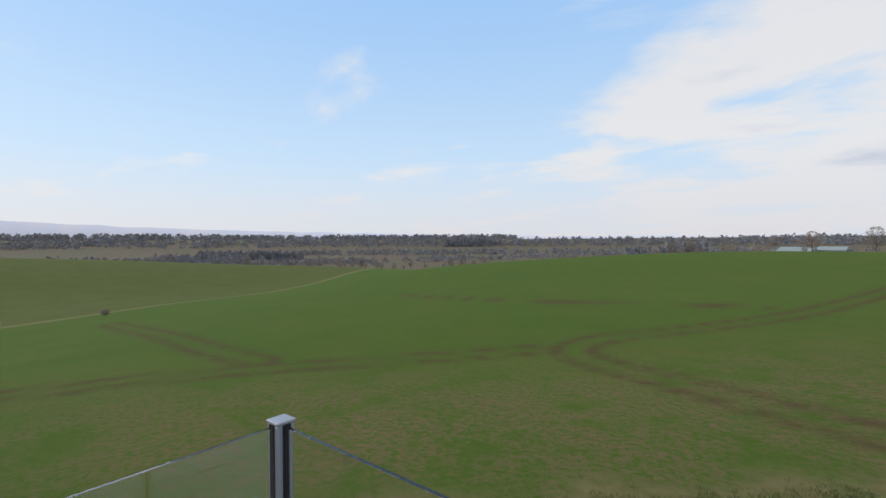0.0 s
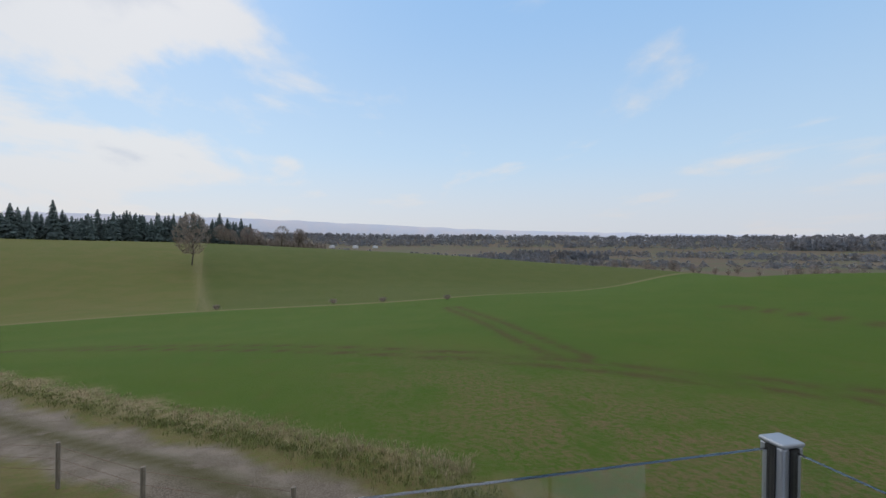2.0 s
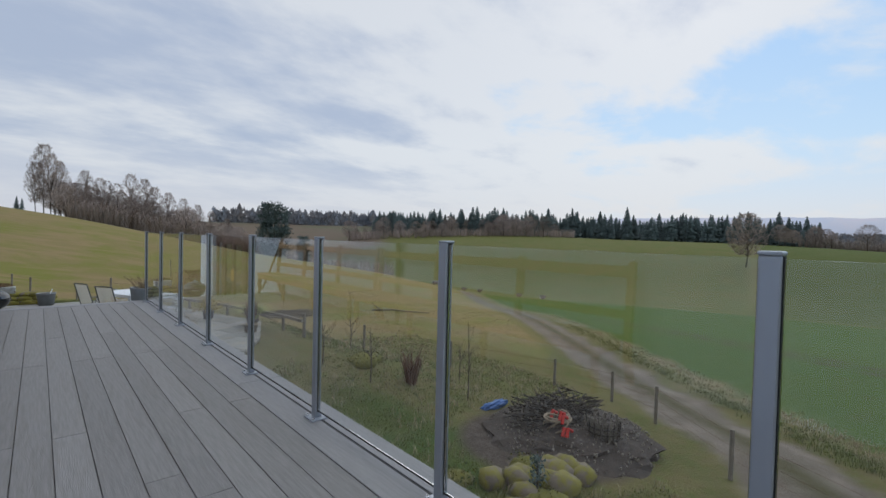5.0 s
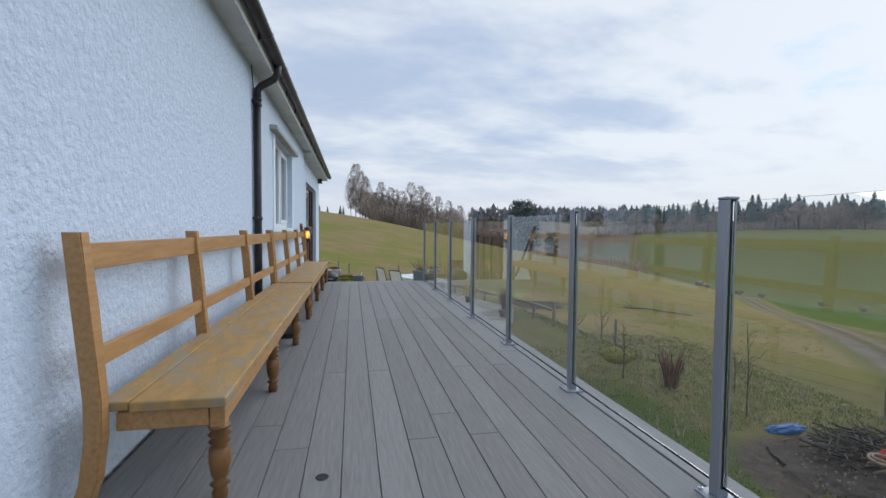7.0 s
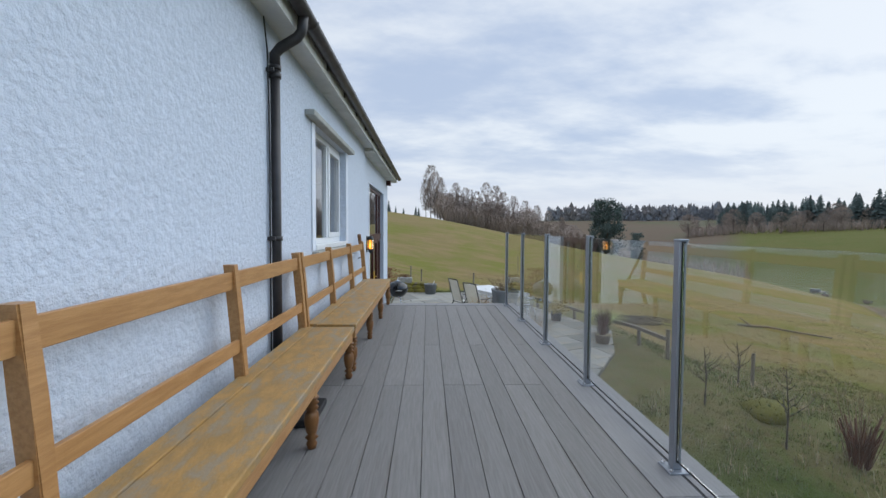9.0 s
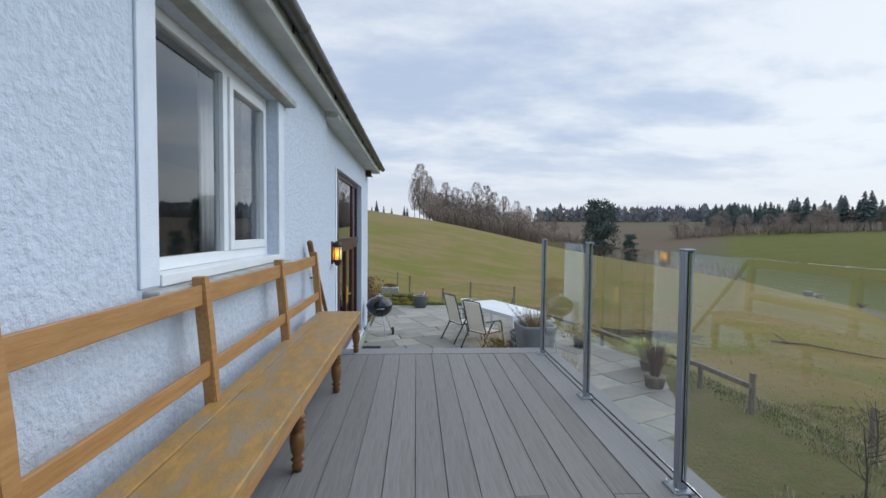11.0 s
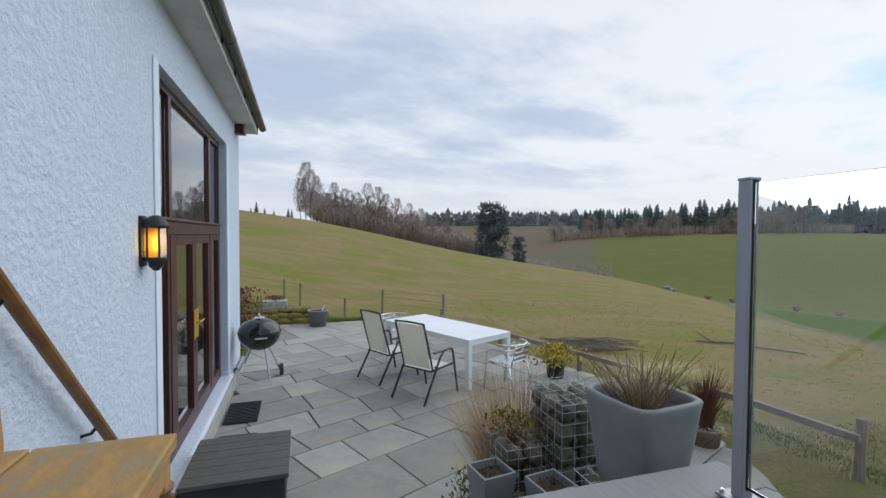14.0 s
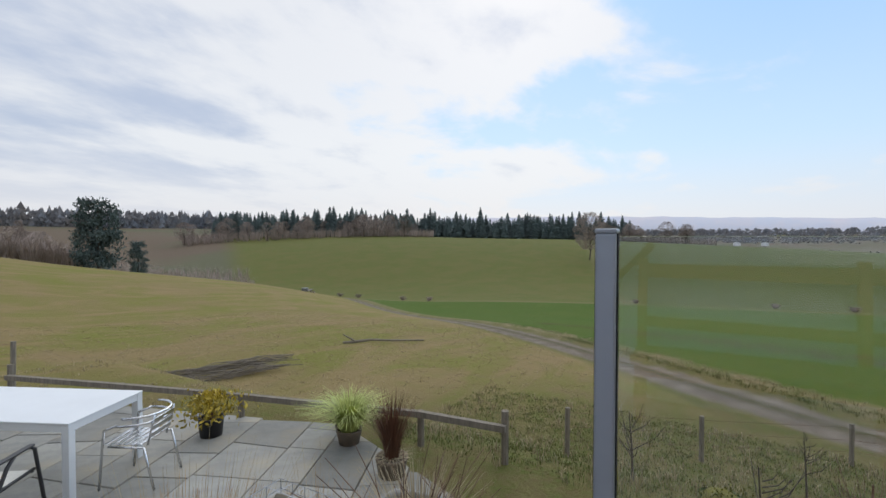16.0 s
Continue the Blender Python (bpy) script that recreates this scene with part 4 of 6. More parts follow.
def sling_chair(x, y, rz):
    c = thing("garden_chair", "charcoal framed reclining garden chair with beige mesh sling", "chair", (x, y, PAT), rz, "chairs round the garden table")
    # faces +x; origin under the seat centre
    part("seat_sling", box(B(), -0.20, 0.24, -0.235, 0.235, 0.40, 0.408), "sling", c, "pale beige mesh seat")
    bm = B()
    vs = [bm.verts.new(p) for s in (-0.225, 0.225) for p in ((-0.20, s, 0.42), (-0.36, s, 1.02))]
    bm.faces.new((vs[0], vs[1], vs[3], vs[2]))
    bmesh.ops.solidify(bm, geom=bm.faces[:], thickness=0.006)
    part("back_sling", bm, "sling", c, "pale beige mesh back")
    for s in (-0.245, 0.245):
        part("back_rail", tube(B(), [(-0.18, s, 0.40), (-0.37, s, 1.04)], 0.014, 8), "charcoal", c, "", True)
        part("seat_rail", tube(B(), [(-0.22, s, 0.40), (0.26, s, 0.41)], 0.014, 8), "charcoal", c, "", True)
        e = s * 1.14
        part("front_leg", tube(B(), [(0.34, e, 0.0), (0.22, e, 0.60), (0.16, e, 0.635)], 0.015, 8), "charcoal", c, "", True)
        part("rear_leg", tube(B(), [(-0.40, e, 0.0), (-0.06, e, 0.57), (0.02, e, 0.635)], 0.015, 8), "charcoal", c, "", True)
        part("armrest", box(B(), -0.20, 0.20, e - 0.022, e + 0.022, 0.63, 0.652, 0.008), "charcoal", c)
        part("pivot", tube(B(), [(-0.13, s, 0.44), (-0.13, e, 0.44)], 0.018, 8), "charcoal", c)
    c.scale = (1.06, 1.06, 1.06)
    part("top_rail", tube(B(), [(-0.37, -0.245, 1.04), (-0.375, 0, 1.05), (-0.37, 0.245, 1.04)], 0.014, 8), "charcoal", c, "", True)
    part("crossbar", tube(B(), [(0.24, -0.25, 0.395), (0.24, 0.25, 0.395)], 0.012, 8), "charcoal", c)
    part("crossbar", tube(B(), [(-0.20, -0.25, 0.395), (-0.20, 0.25, 0.395)], 0.012, 8), "charcoal", c)
    return c


def bistro_chair(x, y, rz):
    c = thing("bistro_chair", "polished aluminium tube bistro chair with slatted seat", "chair", (x, y, PAT), rz, "chairs round the garden table")
    for s in (-1, 1):
        e = s * 0.25
        part("front_leg", tube(B(), [(0.24, e, 0), (0.20, e, 0.44), (0.18, e, 0.60), (0.05, e * 1.1, 0.655)], 0.0125, 8), "steel", c, "", True)
        part("rear_leg", tube(B(), [(-0.30, e * 0.9, 0), (-0.20, e * 0.9, 0.42), (0.16, e * 0.9, 0.43)], 0.0125, 8), "steel", c, "", True)
        part("back_post", tube(B(), [(-0.19, s * 0.15, 0.42), (-0.27, s * 0.16, 0.73)], 0.010, 8), "steel", c, "", True)
    for z, d in ((0.655, 0.0), (0.73, 0.02)):
        arc = [(0.05 if z < 0.7 else -0.02, -0.275, z)] + [(-0.02 - d - 0.25 * math.sin(radians(a)), -0.275 * math.cos(radians(a)), z) for a in range(10, 180, 20)] + [(0.05 if z < 0.7 else -0.02, 0.275, z)]
        part("arm_hoop", tube(B(), arc, 0.0125, 8), "steel", c, "", True)
    for i in range(6):
        x_ = -0.16 + 0.068 * i
        part("seat_slat", box(B(), x_, x_ + 0.045, -0.21, 0.21, 0.440, 0.450, 0.003), "steel", c)
    for i in range(3):
        z = 0.50 + 0.075 * i
        part("back_slat", box(B(), -0.235 - 0.02 * i, -0.225 - 0.02 * i, -0.16, 0.16, z, z + 0.045, 0.003), "steel", c)
    return c


dining_table(3.30, 15.72, 25, 0.96, 2.16)
sling_chair(2.70, 14.62, 36)
sling_chair(2.34, 15.62, 27)
bistro_chair(3.90, 14.45, 118)
bistro_chair(2.72, 17.02, -65)

# mats, drain and step by the doors
mat = thing("door_mat", "black rubber ribbed door mat lying on the flags", "mat", (0.24, 14.60, PAT + 0.004))
part("base", box(B(), -0.20, 0.20, -0.36, 0.36, 0, 0.012, 0.004), "rubber", mat)
me = mesh_of(box(B(), -0.19, 0.19, -0.012, 0.012, 0.012, 0.022), "black")
for i in range(14):
    part("rib", me, "black", mat).location = (0, -0.325 + 0.05 * i, 0)
dr = thing("drain_grate", "narrow black drain slot in the paving", "drain", (0.27, 13.86, PAT + 0.004))
part("grate", box(B(), -0.20, 0.20, -0.035, 0.035, 0, 0.012, 0.003), "black", dr)
sp = thing("door_step", "dark boarded step beside the garden doors", "step", (0, 0, PAT))
for i in range(6):
    part("tread_board", box(B(), 0.05, 0.86, 12.12 + 0.145 * i, 12.12 + 0.145 * i + 0.1435, 0.335, 0.375, 0.006), "stepwood", sp)
# dark panels paint the shade below the tread
part("riser", box(B(), 0.08, 0.83, 12.16, 12.185, 0.0, 0.334), "dark", sp, "dark panel standing for shade in the step's open side")
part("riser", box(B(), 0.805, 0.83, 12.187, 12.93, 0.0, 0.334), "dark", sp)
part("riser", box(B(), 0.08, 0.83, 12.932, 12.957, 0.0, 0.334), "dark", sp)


# ---- planters and pots ----
def blades(n, spread, h, lean, width, seed, up0=0.0, arch=0.0):
    rnd = random.Random(seed)
    bm = B()
    for _ in range(n):
        a = rnd.uniform(0, 2 * math.pi)
        r0 = spread * math.sqrt(rnd.random())
        d = Vector((math.cos(a), math.sin(a), 0))
        hh = h * rnd.uniform(0.55, 1.0)
        ln = lean * rnd.uniform(0.2, 1.2)
        side_ = Vector((-d.y, d.x, 0)) * width
        prev = None
        base = d * r0
        for k in range(4):
            t = k / 3
            p = base + d * (ln * t**1.6) + Vector((0, 0, up0 + hh * (t - arch * t * t)))
            w = side_ * (1 - 0.85 * t)
            cur_ = (bm.verts.new(p - w), bm.verts.new(p + w))
            if prev:
                bm.faces.new((prev[0], prev[1], cur_[1], cur_[0]))
            prev = cur_
    return bm


def leaves(n, rx, ry, rz, size, seed, z0=0.0):
    rnd = random.Random(seed)
    bm = B()
    for _ in range(n):
        u, v, w = rnd.gauss(0, 0.45), rnd.gauss(0, 0.45), rnd.random()**0.7
        k = math.sqrt(max(0.0, 1 - (w * 0.9)**2))
        p = Vector((u * rx * (0.5 + k), v * ry * (0.5 + k), z0 + w * rz))
        q = Euler((rnd.uniform(0, 6), rnd.uniform(0, 6), rnd.uniform(0, 6))).to_matrix()
        s = size * rnd.uniform(0.6, 1.3)
        bm.faces.new([bm.verts.new(p + q @ Vector(c)) for c in ((-s, 0, 0), (0, -s * 0.45, 0), (s, 0, 0), (0, s * 0.45, 0))])
    return bm


def stems(n, spread, h, lean, r, seed, z0=0.0):
    rnd = random.Random(seed)
    bm = B()
    for _ in range(n):
        a = rnd.uniform(0, 2 * math.pi)
        d = Vector((math.cos(a), math.sin(a), 0))
        p = d * spread * rnd.random() + Vector((0, 0, z0))
        l_ = lean * rnd.uniform(0.2, 1)
        hh = h * rnd.uniform(0.5, 1)
        q = p + d * l_ * 0.45 + Vector((0, 0, hh * 0.55))
        e = p + d * l_ + Vector((rnd.uniform(-.03, .03), rnd.uniform(-.03, .03), hh))
        tube(bm, [p, q, e], r, 4, r * 0.4)
        if rnd.random() < 0.6:
            tube(bm, [q, q + Vector((rnd.uniform(-.08, .08), rnd.uniform(-.08, .08), hh * 0.3))], r * 0.6, 4, r * 0.3)
    return bm


def square_planter(x, y, z, rz):
    p = thing("planter", "large tapered matt grey square planter with dead grasses", "planter", (x, y, z), rz)
    bm = B()
    prof = [(0.150, 0.0), (0.160, 0.008), (0.180, 0.14), (0.204, 0.32), (0.219, 0.455), (0.226, 0.49), (0.222, 0.502), (0.205, 0.505), (0.194, 0.495), (0.190, 0.42)]
    rings = []
    for a, h in prof:
        ring = []
        for k in range(32):
            c_, s_ = math.cos(2 * math.pi * k / 32), math.sin(2 * math.pi * k / 32)
            q = (abs(c_)**6 + abs(s_)**6)**(-1 / 6)
            ring.append(bm.verts.new((a * q * c_, a * q * s_, h)))
        rings.append(ring)
    for u, v in zip(rings, rings[1:]):
        for j in range(32):
            bm.faces.new((u[j], u[(j + 1) % 32], v[(j + 1) % 32], v[j]))
    bm.faces.new(rings[0][::-1])
    part("pot", bm, "planter", p, "", True)
    part("soil", box(B(), -0.175, 0.175, -0.175, 0.175, 0.40, 0.44, 0.01), "soil", p, "dark soil with dead stalks")
    part("dead_stalk_clump", stems(44, 0.13, 0.36, 0.28, 0.0028, 5, 0.43), "stem", p, "brown dead stems")["kind"] = "stuff"
    part("dry_grass", blades(260, 0.09, 0.24, 0.2, 0.003, 6, 0.43), "palegrass", p, "pale dry grass tuft")
    part("green_leaves", leaves(40, 0.08, 0.05, 0.06, 0.02, 7, 0.44), "greenleaf", p, "a few green leaves")


square_planter(2.66, 10.22, PAT + 0.99, 6)


def gabion(x, y, z0, sx, sy, h, seed):
    g = thing("gabion_basket", "galvanised wire basket filled with brown stones", "gabion", (x, y, z0))
    rnd = random.Random(seed)
    bm = B()
    nx, ny, nz = max(2, round(sx / 0.16)), max(2, round(sy / 0.16)), max(2, round(h / 0.14))
    for i in range(nx):
        for j in range(ny):
            for k in range(nz):
                m_ = Matrix.LocRotScale(((i + 0.5) / nx * sx - sx / 2 + rnd.uniform(-.015, .015), (j + 0.5) / ny * sy - sy / 2 + rnd.uniform(-.015, .015), (k + 0.5) / nz * h),
                                        Euler((rnd.random() * 6, rnd.random() * 6, rnd.random() * 6)), (sx / nx * 0.56, sy / ny * 0.48, h / nz * 0.54))
                bmesh.ops.create_icosphere(bm, subdivisions=1, radius=1, matrix=m_)
    part("stone_fill", bm, "cobble", g, "packed rounded stones")["kind"] = "stuff"
    a, b_ = sx / 2 + 0.012, sy / 2 + 0.012
    bm = B()
    for k in range(int(h / 0.075) + 2):
        z = min(0.01 + k * 0.075, h + 0.02)
        tube(bm, [(-a, -b_, z), (a, -b_, z), (a, b_, z), (-a, b_, z), (-a, -b_, z)], 0.0021, 4)
    for i in range(int(sx / 0.075) + 1):
        x_ = -a + 2 * a * i / int(sx / 0.075)
        tube(bm, [(x_, -b_, 0), (x_, -b_, h + 0.02), (x_, b_, h + 0.02), (x_, b_, 0)], 0.0021, 4)
    for i in range(int(sy / 0.075) + 1):
        y_ = -b_ + 2 * b_ * i / int(sy / 0.075)
        tube(bm, [(-a, y_, 0), (-a, y_, h + 0.02), (a, y_, h + 0.02), (a, y_, 0)], 0.0021, 4)
    part("wire_mesh", bm, "wire", g, "pale galvanised wire grid")


gabion(2.67, 10.28, PAT - 0.02, 0.40, 0.46, 0.97, 1)
gabion(2.76, 11.02, PAT - 0.02, 0.44, 0.50, 1.24, 2)
gabion(2.36, 11.08, PAT - 0.02, 0.30, 0.42, 0.95, 3)


def low_planter(x, y, z0, label, seed):
    p_ = thing("low_planter", label, "planter", (x, y, z0), 8)
    p_.scale = (0.72, 0.72, 0.8)
    bm_ = B()
    rr_ = [[bm_.verts.new((sx * a, sy * a, h)) for sx, sy in ((-1, -1), (1, -1), (1, 1), (-1, 1))] for a, h in ((0.12, 0), (0.155, 0.27), (0.155, 0.30), (0.135, 0.30), (0.13, 0.24))]
    for u, v in zip(rr_, rr_[1:]):
        for j in range(4):
            bm_.faces.new((u[j], u[(j + 1) % 4], v[(j + 1) % 4], v[j]))
    bm_.faces.new(rr_[0][::-1])
    part("pot", bm_, "planter", p_)
    part("soil", box(B(), -0.128, 0.128, -0.128, 0.128, 0.21, 0.25, 0.01), "soil", p_)
    part("foliage", leaves(50, 0.10, 0.10, 0.06, 0.018, seed, 0.24), "greenleaf", p_)


low_planter(2.09, 10.86, PAT + 0.62, "low dark square planter with bare soil", 611)
low_planter(2.37, 10.62, PAT + 0.62, "low grey square planter with a few green shoots", 612)
for x, y in ((2.09, 10.86), (2.37, 10.62)):
    o = thing("stone_plinth", "rough stone block carrying a low planter", "stone block", (x, y, PAT), 8)
    part("block", box(B(), -0.09, 0.09, -0.09, 0.09, 0, 0.617, 0.015), "cobble", o)
o = thing("heather_tuft", "small gold green heather growing on the gabion", "shrub", (2.36, 11.08, PAT + 0.94))
part("foliage", leaves(220, 0.14, 0.16, 0.16, 0.018, 613, 0.0), "moss", o)
part("twigs", stems(14, 0.08, 0.18, 0.1, 0.003, 614), "stem", o)



def plant_pot(name, label, x, y, r0, r1, h, mat, cat="plant pot", z=PAT):
    p = thing(name, label, cat, (x, y, z))
    part("pot", lathe(B(), [(r0, 0), (r1 * 0.97, h - 0.03), (r1, h - 0.025), (r1, h), (r1 * 0.88, h), (r1 * 0.86, h - 0.04)], 0, 0, 20), mat, p, "", True)
    part("soil", lathe(B(), [(r1 * 0.84, h - 0.06), (r1 * 0.84, h - 0.03)], 0, 0, 16), "soil", p)
    return p


p = plant_pot("potted_plant", "golden leafy shrub in a black plastic pot", 4.92, 14.78, 0.13, 0.155, 0.24, "black")
part("foliage", leaves(700, 0.26, 0.26, 0.34, 0.034, 11, 0.20), "yellowleaf", p, "golden yellow foliage")
part("stems", stems(16, 0.05, 0.2, 0.12, 0.004, 12, 0.2), "stem", p)
p = plant_pot("potted_sedge", "arching lime green sedge in a low pot", 5.62, 13.10, 0.12, 0.16, 0.18, "terracotta")
part("grass_tuft", blades(900, 0.10, 0.95, 0.52, 0.006, 13, 0.14, 0.55), "lime", p, "lime yellow arching blades")
p = plant_pot("potted_copper_sedge", "rusty upright sedge in a pale weathered pot", 5.26, 12.2, 0.14, 0.175, 0.20, "terracotta")
part("grass_tuft", blades(420, 0.07, 0.74, 0.26, 0.005, 14, 0.18, 0.1), "copper", p, "copper brown blades")
part("dead_leaves", blades(90, 0.1, 0.12, 0.22, 0.006, 15, 0.18, 0.8), "palegrass", p, "pale dead leaves over the rim")
p = plant_pot("zinc_tub", "plain zinc grey tub standing on the flags", 1.36, 20.2, 0.20, 0.26, 0.40, "zinc", "tub")
part("tool_handle", tube(B(), [(0.08, 0.0, 0.3), (0.16, 0.05, 0.52)], 0.012, 6), "whitetab", p, "white handle")
p = thing("tawny_grass", "tall clump of dry tawny ornamental grass", "grass clump", (2.62, 11.52, PAT + 0.02))
part("blades", blades(1500, 0.24, 1.12, 0.40, 0.004, 17), "straw", p)
part("seed_heads", blades(420, 0.28, 1.28, 0.62, 0.003, 18), "palegrass", p)
p = thing("tawny_grass", "dry tawny ornamental grass beside the gabion", "grass clump", (3.35, 11.35, PAT - 0.02))
part("blades", blades(420, 0.22, 0.85, 0.40, 0.004, 19), "straw", p)
part("seed_heads", blades(160, 0.26, 1.0, 0.55, 0.003, 20), "palegrass", p)
p = thing("low_shrub", "small green gold shrub growing by the gabion", "shrub", (2.30, 11.85, PAT))
part("foliage", leaves(160, 0.12, 0.12, 0.30, 0.022, 21, 0.02), "moss", p)
part("twigs", stems(12, 0.05, 0.35, 0.15, 0.004, 22), "stem", p)

# sleeper edge along the patio, rockery at its far end
sle = thing("sleeper_edging", "dark weathered rail fencing off the patio from the meadow", "edging", (0, 0, 0))
ex = ((4.2, 18.9), (4.85, 16.9), (5.45, 14.95), (5.84, 13.5), (6.15, 12.4), (6.25, 11.3))
for a, b_ in zip(ex, ex[1:]):
    za, zb = PAT - 0.02 + 0.35, PAT - 0.02 + 0.35
    bm = B()
    d = (Vector(b_) - Vector(a)).normalized()
    n_ = Vector((-d.y, d.x)) * 0.035
    vs = [bm.verts.new((c.x, c.y, z)) for z in (za - 0.055, za + 0.02) for c in (Vector(a) + n_, Vector(b_) + n_, Vector(b_) - n_, Vector(a) - n_)]
    for f in ((0, 1, 2, 3), (4, 5, 6, 7), (0, 1, 5, 4), (1, 2, 6, 5), (2, 3, 7, 6), (3, 0, 4, 7)):
        bm.faces.new([vs[i] for i in f])
    part("rail", bm, "greywood", sle)
for k, (x, y) in enumerate(ex):
    part("post", tube(B(), [(x + 0.06, y + 0.03, gz(x, y) - 0.3), (x + 0.06, y + 0.03, PAT + (0.50 if k in (0, 5) else 0.33))], 0.045, 8), "greywood", sle)


def stone_mesh(seed, sx, sy, sz, mat="stone"):
    bm = B()
    bmesh.ops.create_icosphere(bm, subdivisions=2, radius=1)
    for v in bm.verts:
        k = 1 + 0.34 * noise.noise(v.co * 1.3 + Vector((seed * 7.1, 0, 0))) + 0.14 * noise.noise(v.co * 3.7 + Vector((0, seed * 3.3, 0)))
        v.co = Vector((v.co.x * sx * k, v.co.y * sy * k, v.co.z * sz * k))
    return mesh_of(bm, mat, True)


SM = [stone_mesh(i, 0.26, 0.19, 0.10) for i in range(5)]
rk = thing("rockery_wall", "low dry wall of rough stones at the patio's far end", "stone wall", (0, 0, PAT))
rnd = random.Random(31)
for row in range(3):
    for i in range(6 + row % 2):
        o = part("stone", SM[rnd.randrange(5)], "stone", rk)
        o.location = (-0.35 + 0.30 * i + rnd.uniform(-.05, .05), 20.75 + rnd.uniform(-.05, .05) + 0.07 * row, 0.05 + 0.13 * row)
        o.rotation_euler = (0, 0, rnd.uniform(-.4, .4))
tr = thing("stone_trough", "grey stone trough with heather on the rockery", "trough", (0.30, 20.95, PAT + 0.36))
part("trough", box(B(), -0.30, 0.30, -0.16, 0.16, 0, 0.22, 0.02), "concrete", tr)
part("heather", leaves(420, 0.2, 0.1, 0.14, 0.02, 33, 0.2), "copper", tr)["kind"] = "stuff"
rs_ = thing("russet_shrub", "russet leafed winter shrub by the house corner", "shrub", (-0.55, 19.6, PAT - 0.1))
part("foliage", leaves(2400, 0.55, 0.6, 1.15, 0.035, 34, 0.02), "redleaf", rs_)
part("twigs", stems(40, 0.25, 1.25, 0.4, 0.006, 35), "stem", rs_)
rs2 = thing("green_shrub", "low green shrub at the wall foot", "shrub", (-0.25, 18.3, PAT - 0.08))
part("foliage", leaves(300, 0.25, 0.4, 0.4, 0.03, 36, 0.02), "greenleaf", rs2)
part("twigs", stems(20, 0.15, 0.35, 0.2, 0.005, 37), "stem", rs2)


# ---- garden below the deck ----
def fence(name, label, pts, ph, rails, wires):
    f = thing(name, label, "fence")
    tops = []
    for x, y in pts:
        z = gz(x, y)
        part("post", tube(B(), [(x, y, z - 0.3), (x + 0.02, y, z + ph)], 0.036, 7), "greywood", f)
        tops.append(Vector((x, y, z)))
    for a, b_ in zip(tops, tops[1:]):
        for h in rails:
            part("rail", tube(B(), [a + Vector((0, 0, h)), b_ + Vector((0, 0, h))], 0.04, 6), "greywood", f)
        for h in wires:
            part("wire", tube(B(), [a + Vector((0, 0, h)), b_ + Vector((0, 0, h))], 0.003, 4), "stem", f)


fence("paddock_fence", "old wooden post and wire fence on the meadow edge", [(-1.6, 29.5), (0.3, 27.2), (0.9, 26.4), (2.3, 23.4), (3.2, 21.4), (4.3, 19.0)], 0.95, (), (0.2, 0.38, 0.56, 0.74, 0.9))
fence("garden_fence", "thin stob and wire fence beside the farm track", [(8.2, 0.2), (9.5, 2.5), (10.9, 4.3), (11.5, 5.6), (11.3, 7.1), (9.6, 9.3), (7.9, 11.0)], 0.72, (), (0.25, 0.45, 0.66))

BX, BY = 8.25, 4.75
pile = thing("bonfire_heap", "heap of ash, bark and burnt sticks on bare soil", "bonfire heap", (BX, BY, gz(BX, BY)))
bm = B()
bmesh.ops.create_icosphere(bm, subdivisions=4, radius=1)
for v in bm.verts:
    k = 1 + 0.25 * noise.noise(v.co * 2.5) + 0.10 * noise.noise(v.co * 9)
    v.co = Vector((v.co.x * 1.55 * k, v.co.y * 1.45 * k, v.co.z * 0.30 * k))
part("ash_mound", bm, "ash", pile)
rnd = random.Random(41)
bm = B()
for _ in range(420):
    a, r0 = rnd.uniform(0, 6.28), rnd.random() * 0.95
    p0 = Vector((math.cos(a) * r0 * 1.1 + 0.15, math.sin(a) * r0 * 0.7 + 0.4, 0.26 + rnd.random() * 0.26))
    d = Vector((rnd.uniform(-1, 1), rnd.uniform(-1, 1), rnd.uniform(-.25, .3))).normalized() * rnd.uniform(0.2, 0.5)
    tube(bm, [p0 - d * 0.5, p0, p0 + d * 0.5], rnd.uniform(0.006, 0.016), 5)
part("brushwood", bm, "char", pile, "charred crossed sticks")["kind"] = "stuff"
bm = B()
for _ in range(700):
    a, r0 = rnd.uniform(0, 6.28), math.sqrt(rnd.random())
    s = rnd.uniform(0.003, 0.010)
    x_, y_ = math.cos(a) * r0 * 1.6, math.sin(a) * r0 * 1.5
    box(bm, x_ - s * 2, x_ + s * 2, y_ - s, y_ + s, 0.31 * math.sqrt(max(0, 1 - r0 * r0)) + 0.0, 0.31 * math.sqrt(max(0, 1 - r0 * r0)) + 0.03)
part("wood_chips", bm, "greywood", pile, "pale scattered chips")["kind"] = "stuff"


def coil(x, y, z, n, r, mat, seed, name, label):
    c = thing(name, label, "rope", (x, y, z))
    rnd_ = random.Random(seed)
    for i in range(n):
        pts = []
        t1, t2 = rnd_.uniform(-.7, .7), rnd_.uniform(-.7, .7)
        m_ = Euler((t1, t2, rnd_.uniform(0, 3))).to_matrix()
        rr_ = r * rnd_.uniform(0.75, 1.1)
        for k in range(19):
            a = k / 18 * 2 * math.pi
            pts.append(m_ @ Vector((rr_ * math.cos(a), rr_ * math.sin(a), 0.02 * i)))
        part("loop", tube(B(), pts, 0.017, 6), mat, c)
    return c


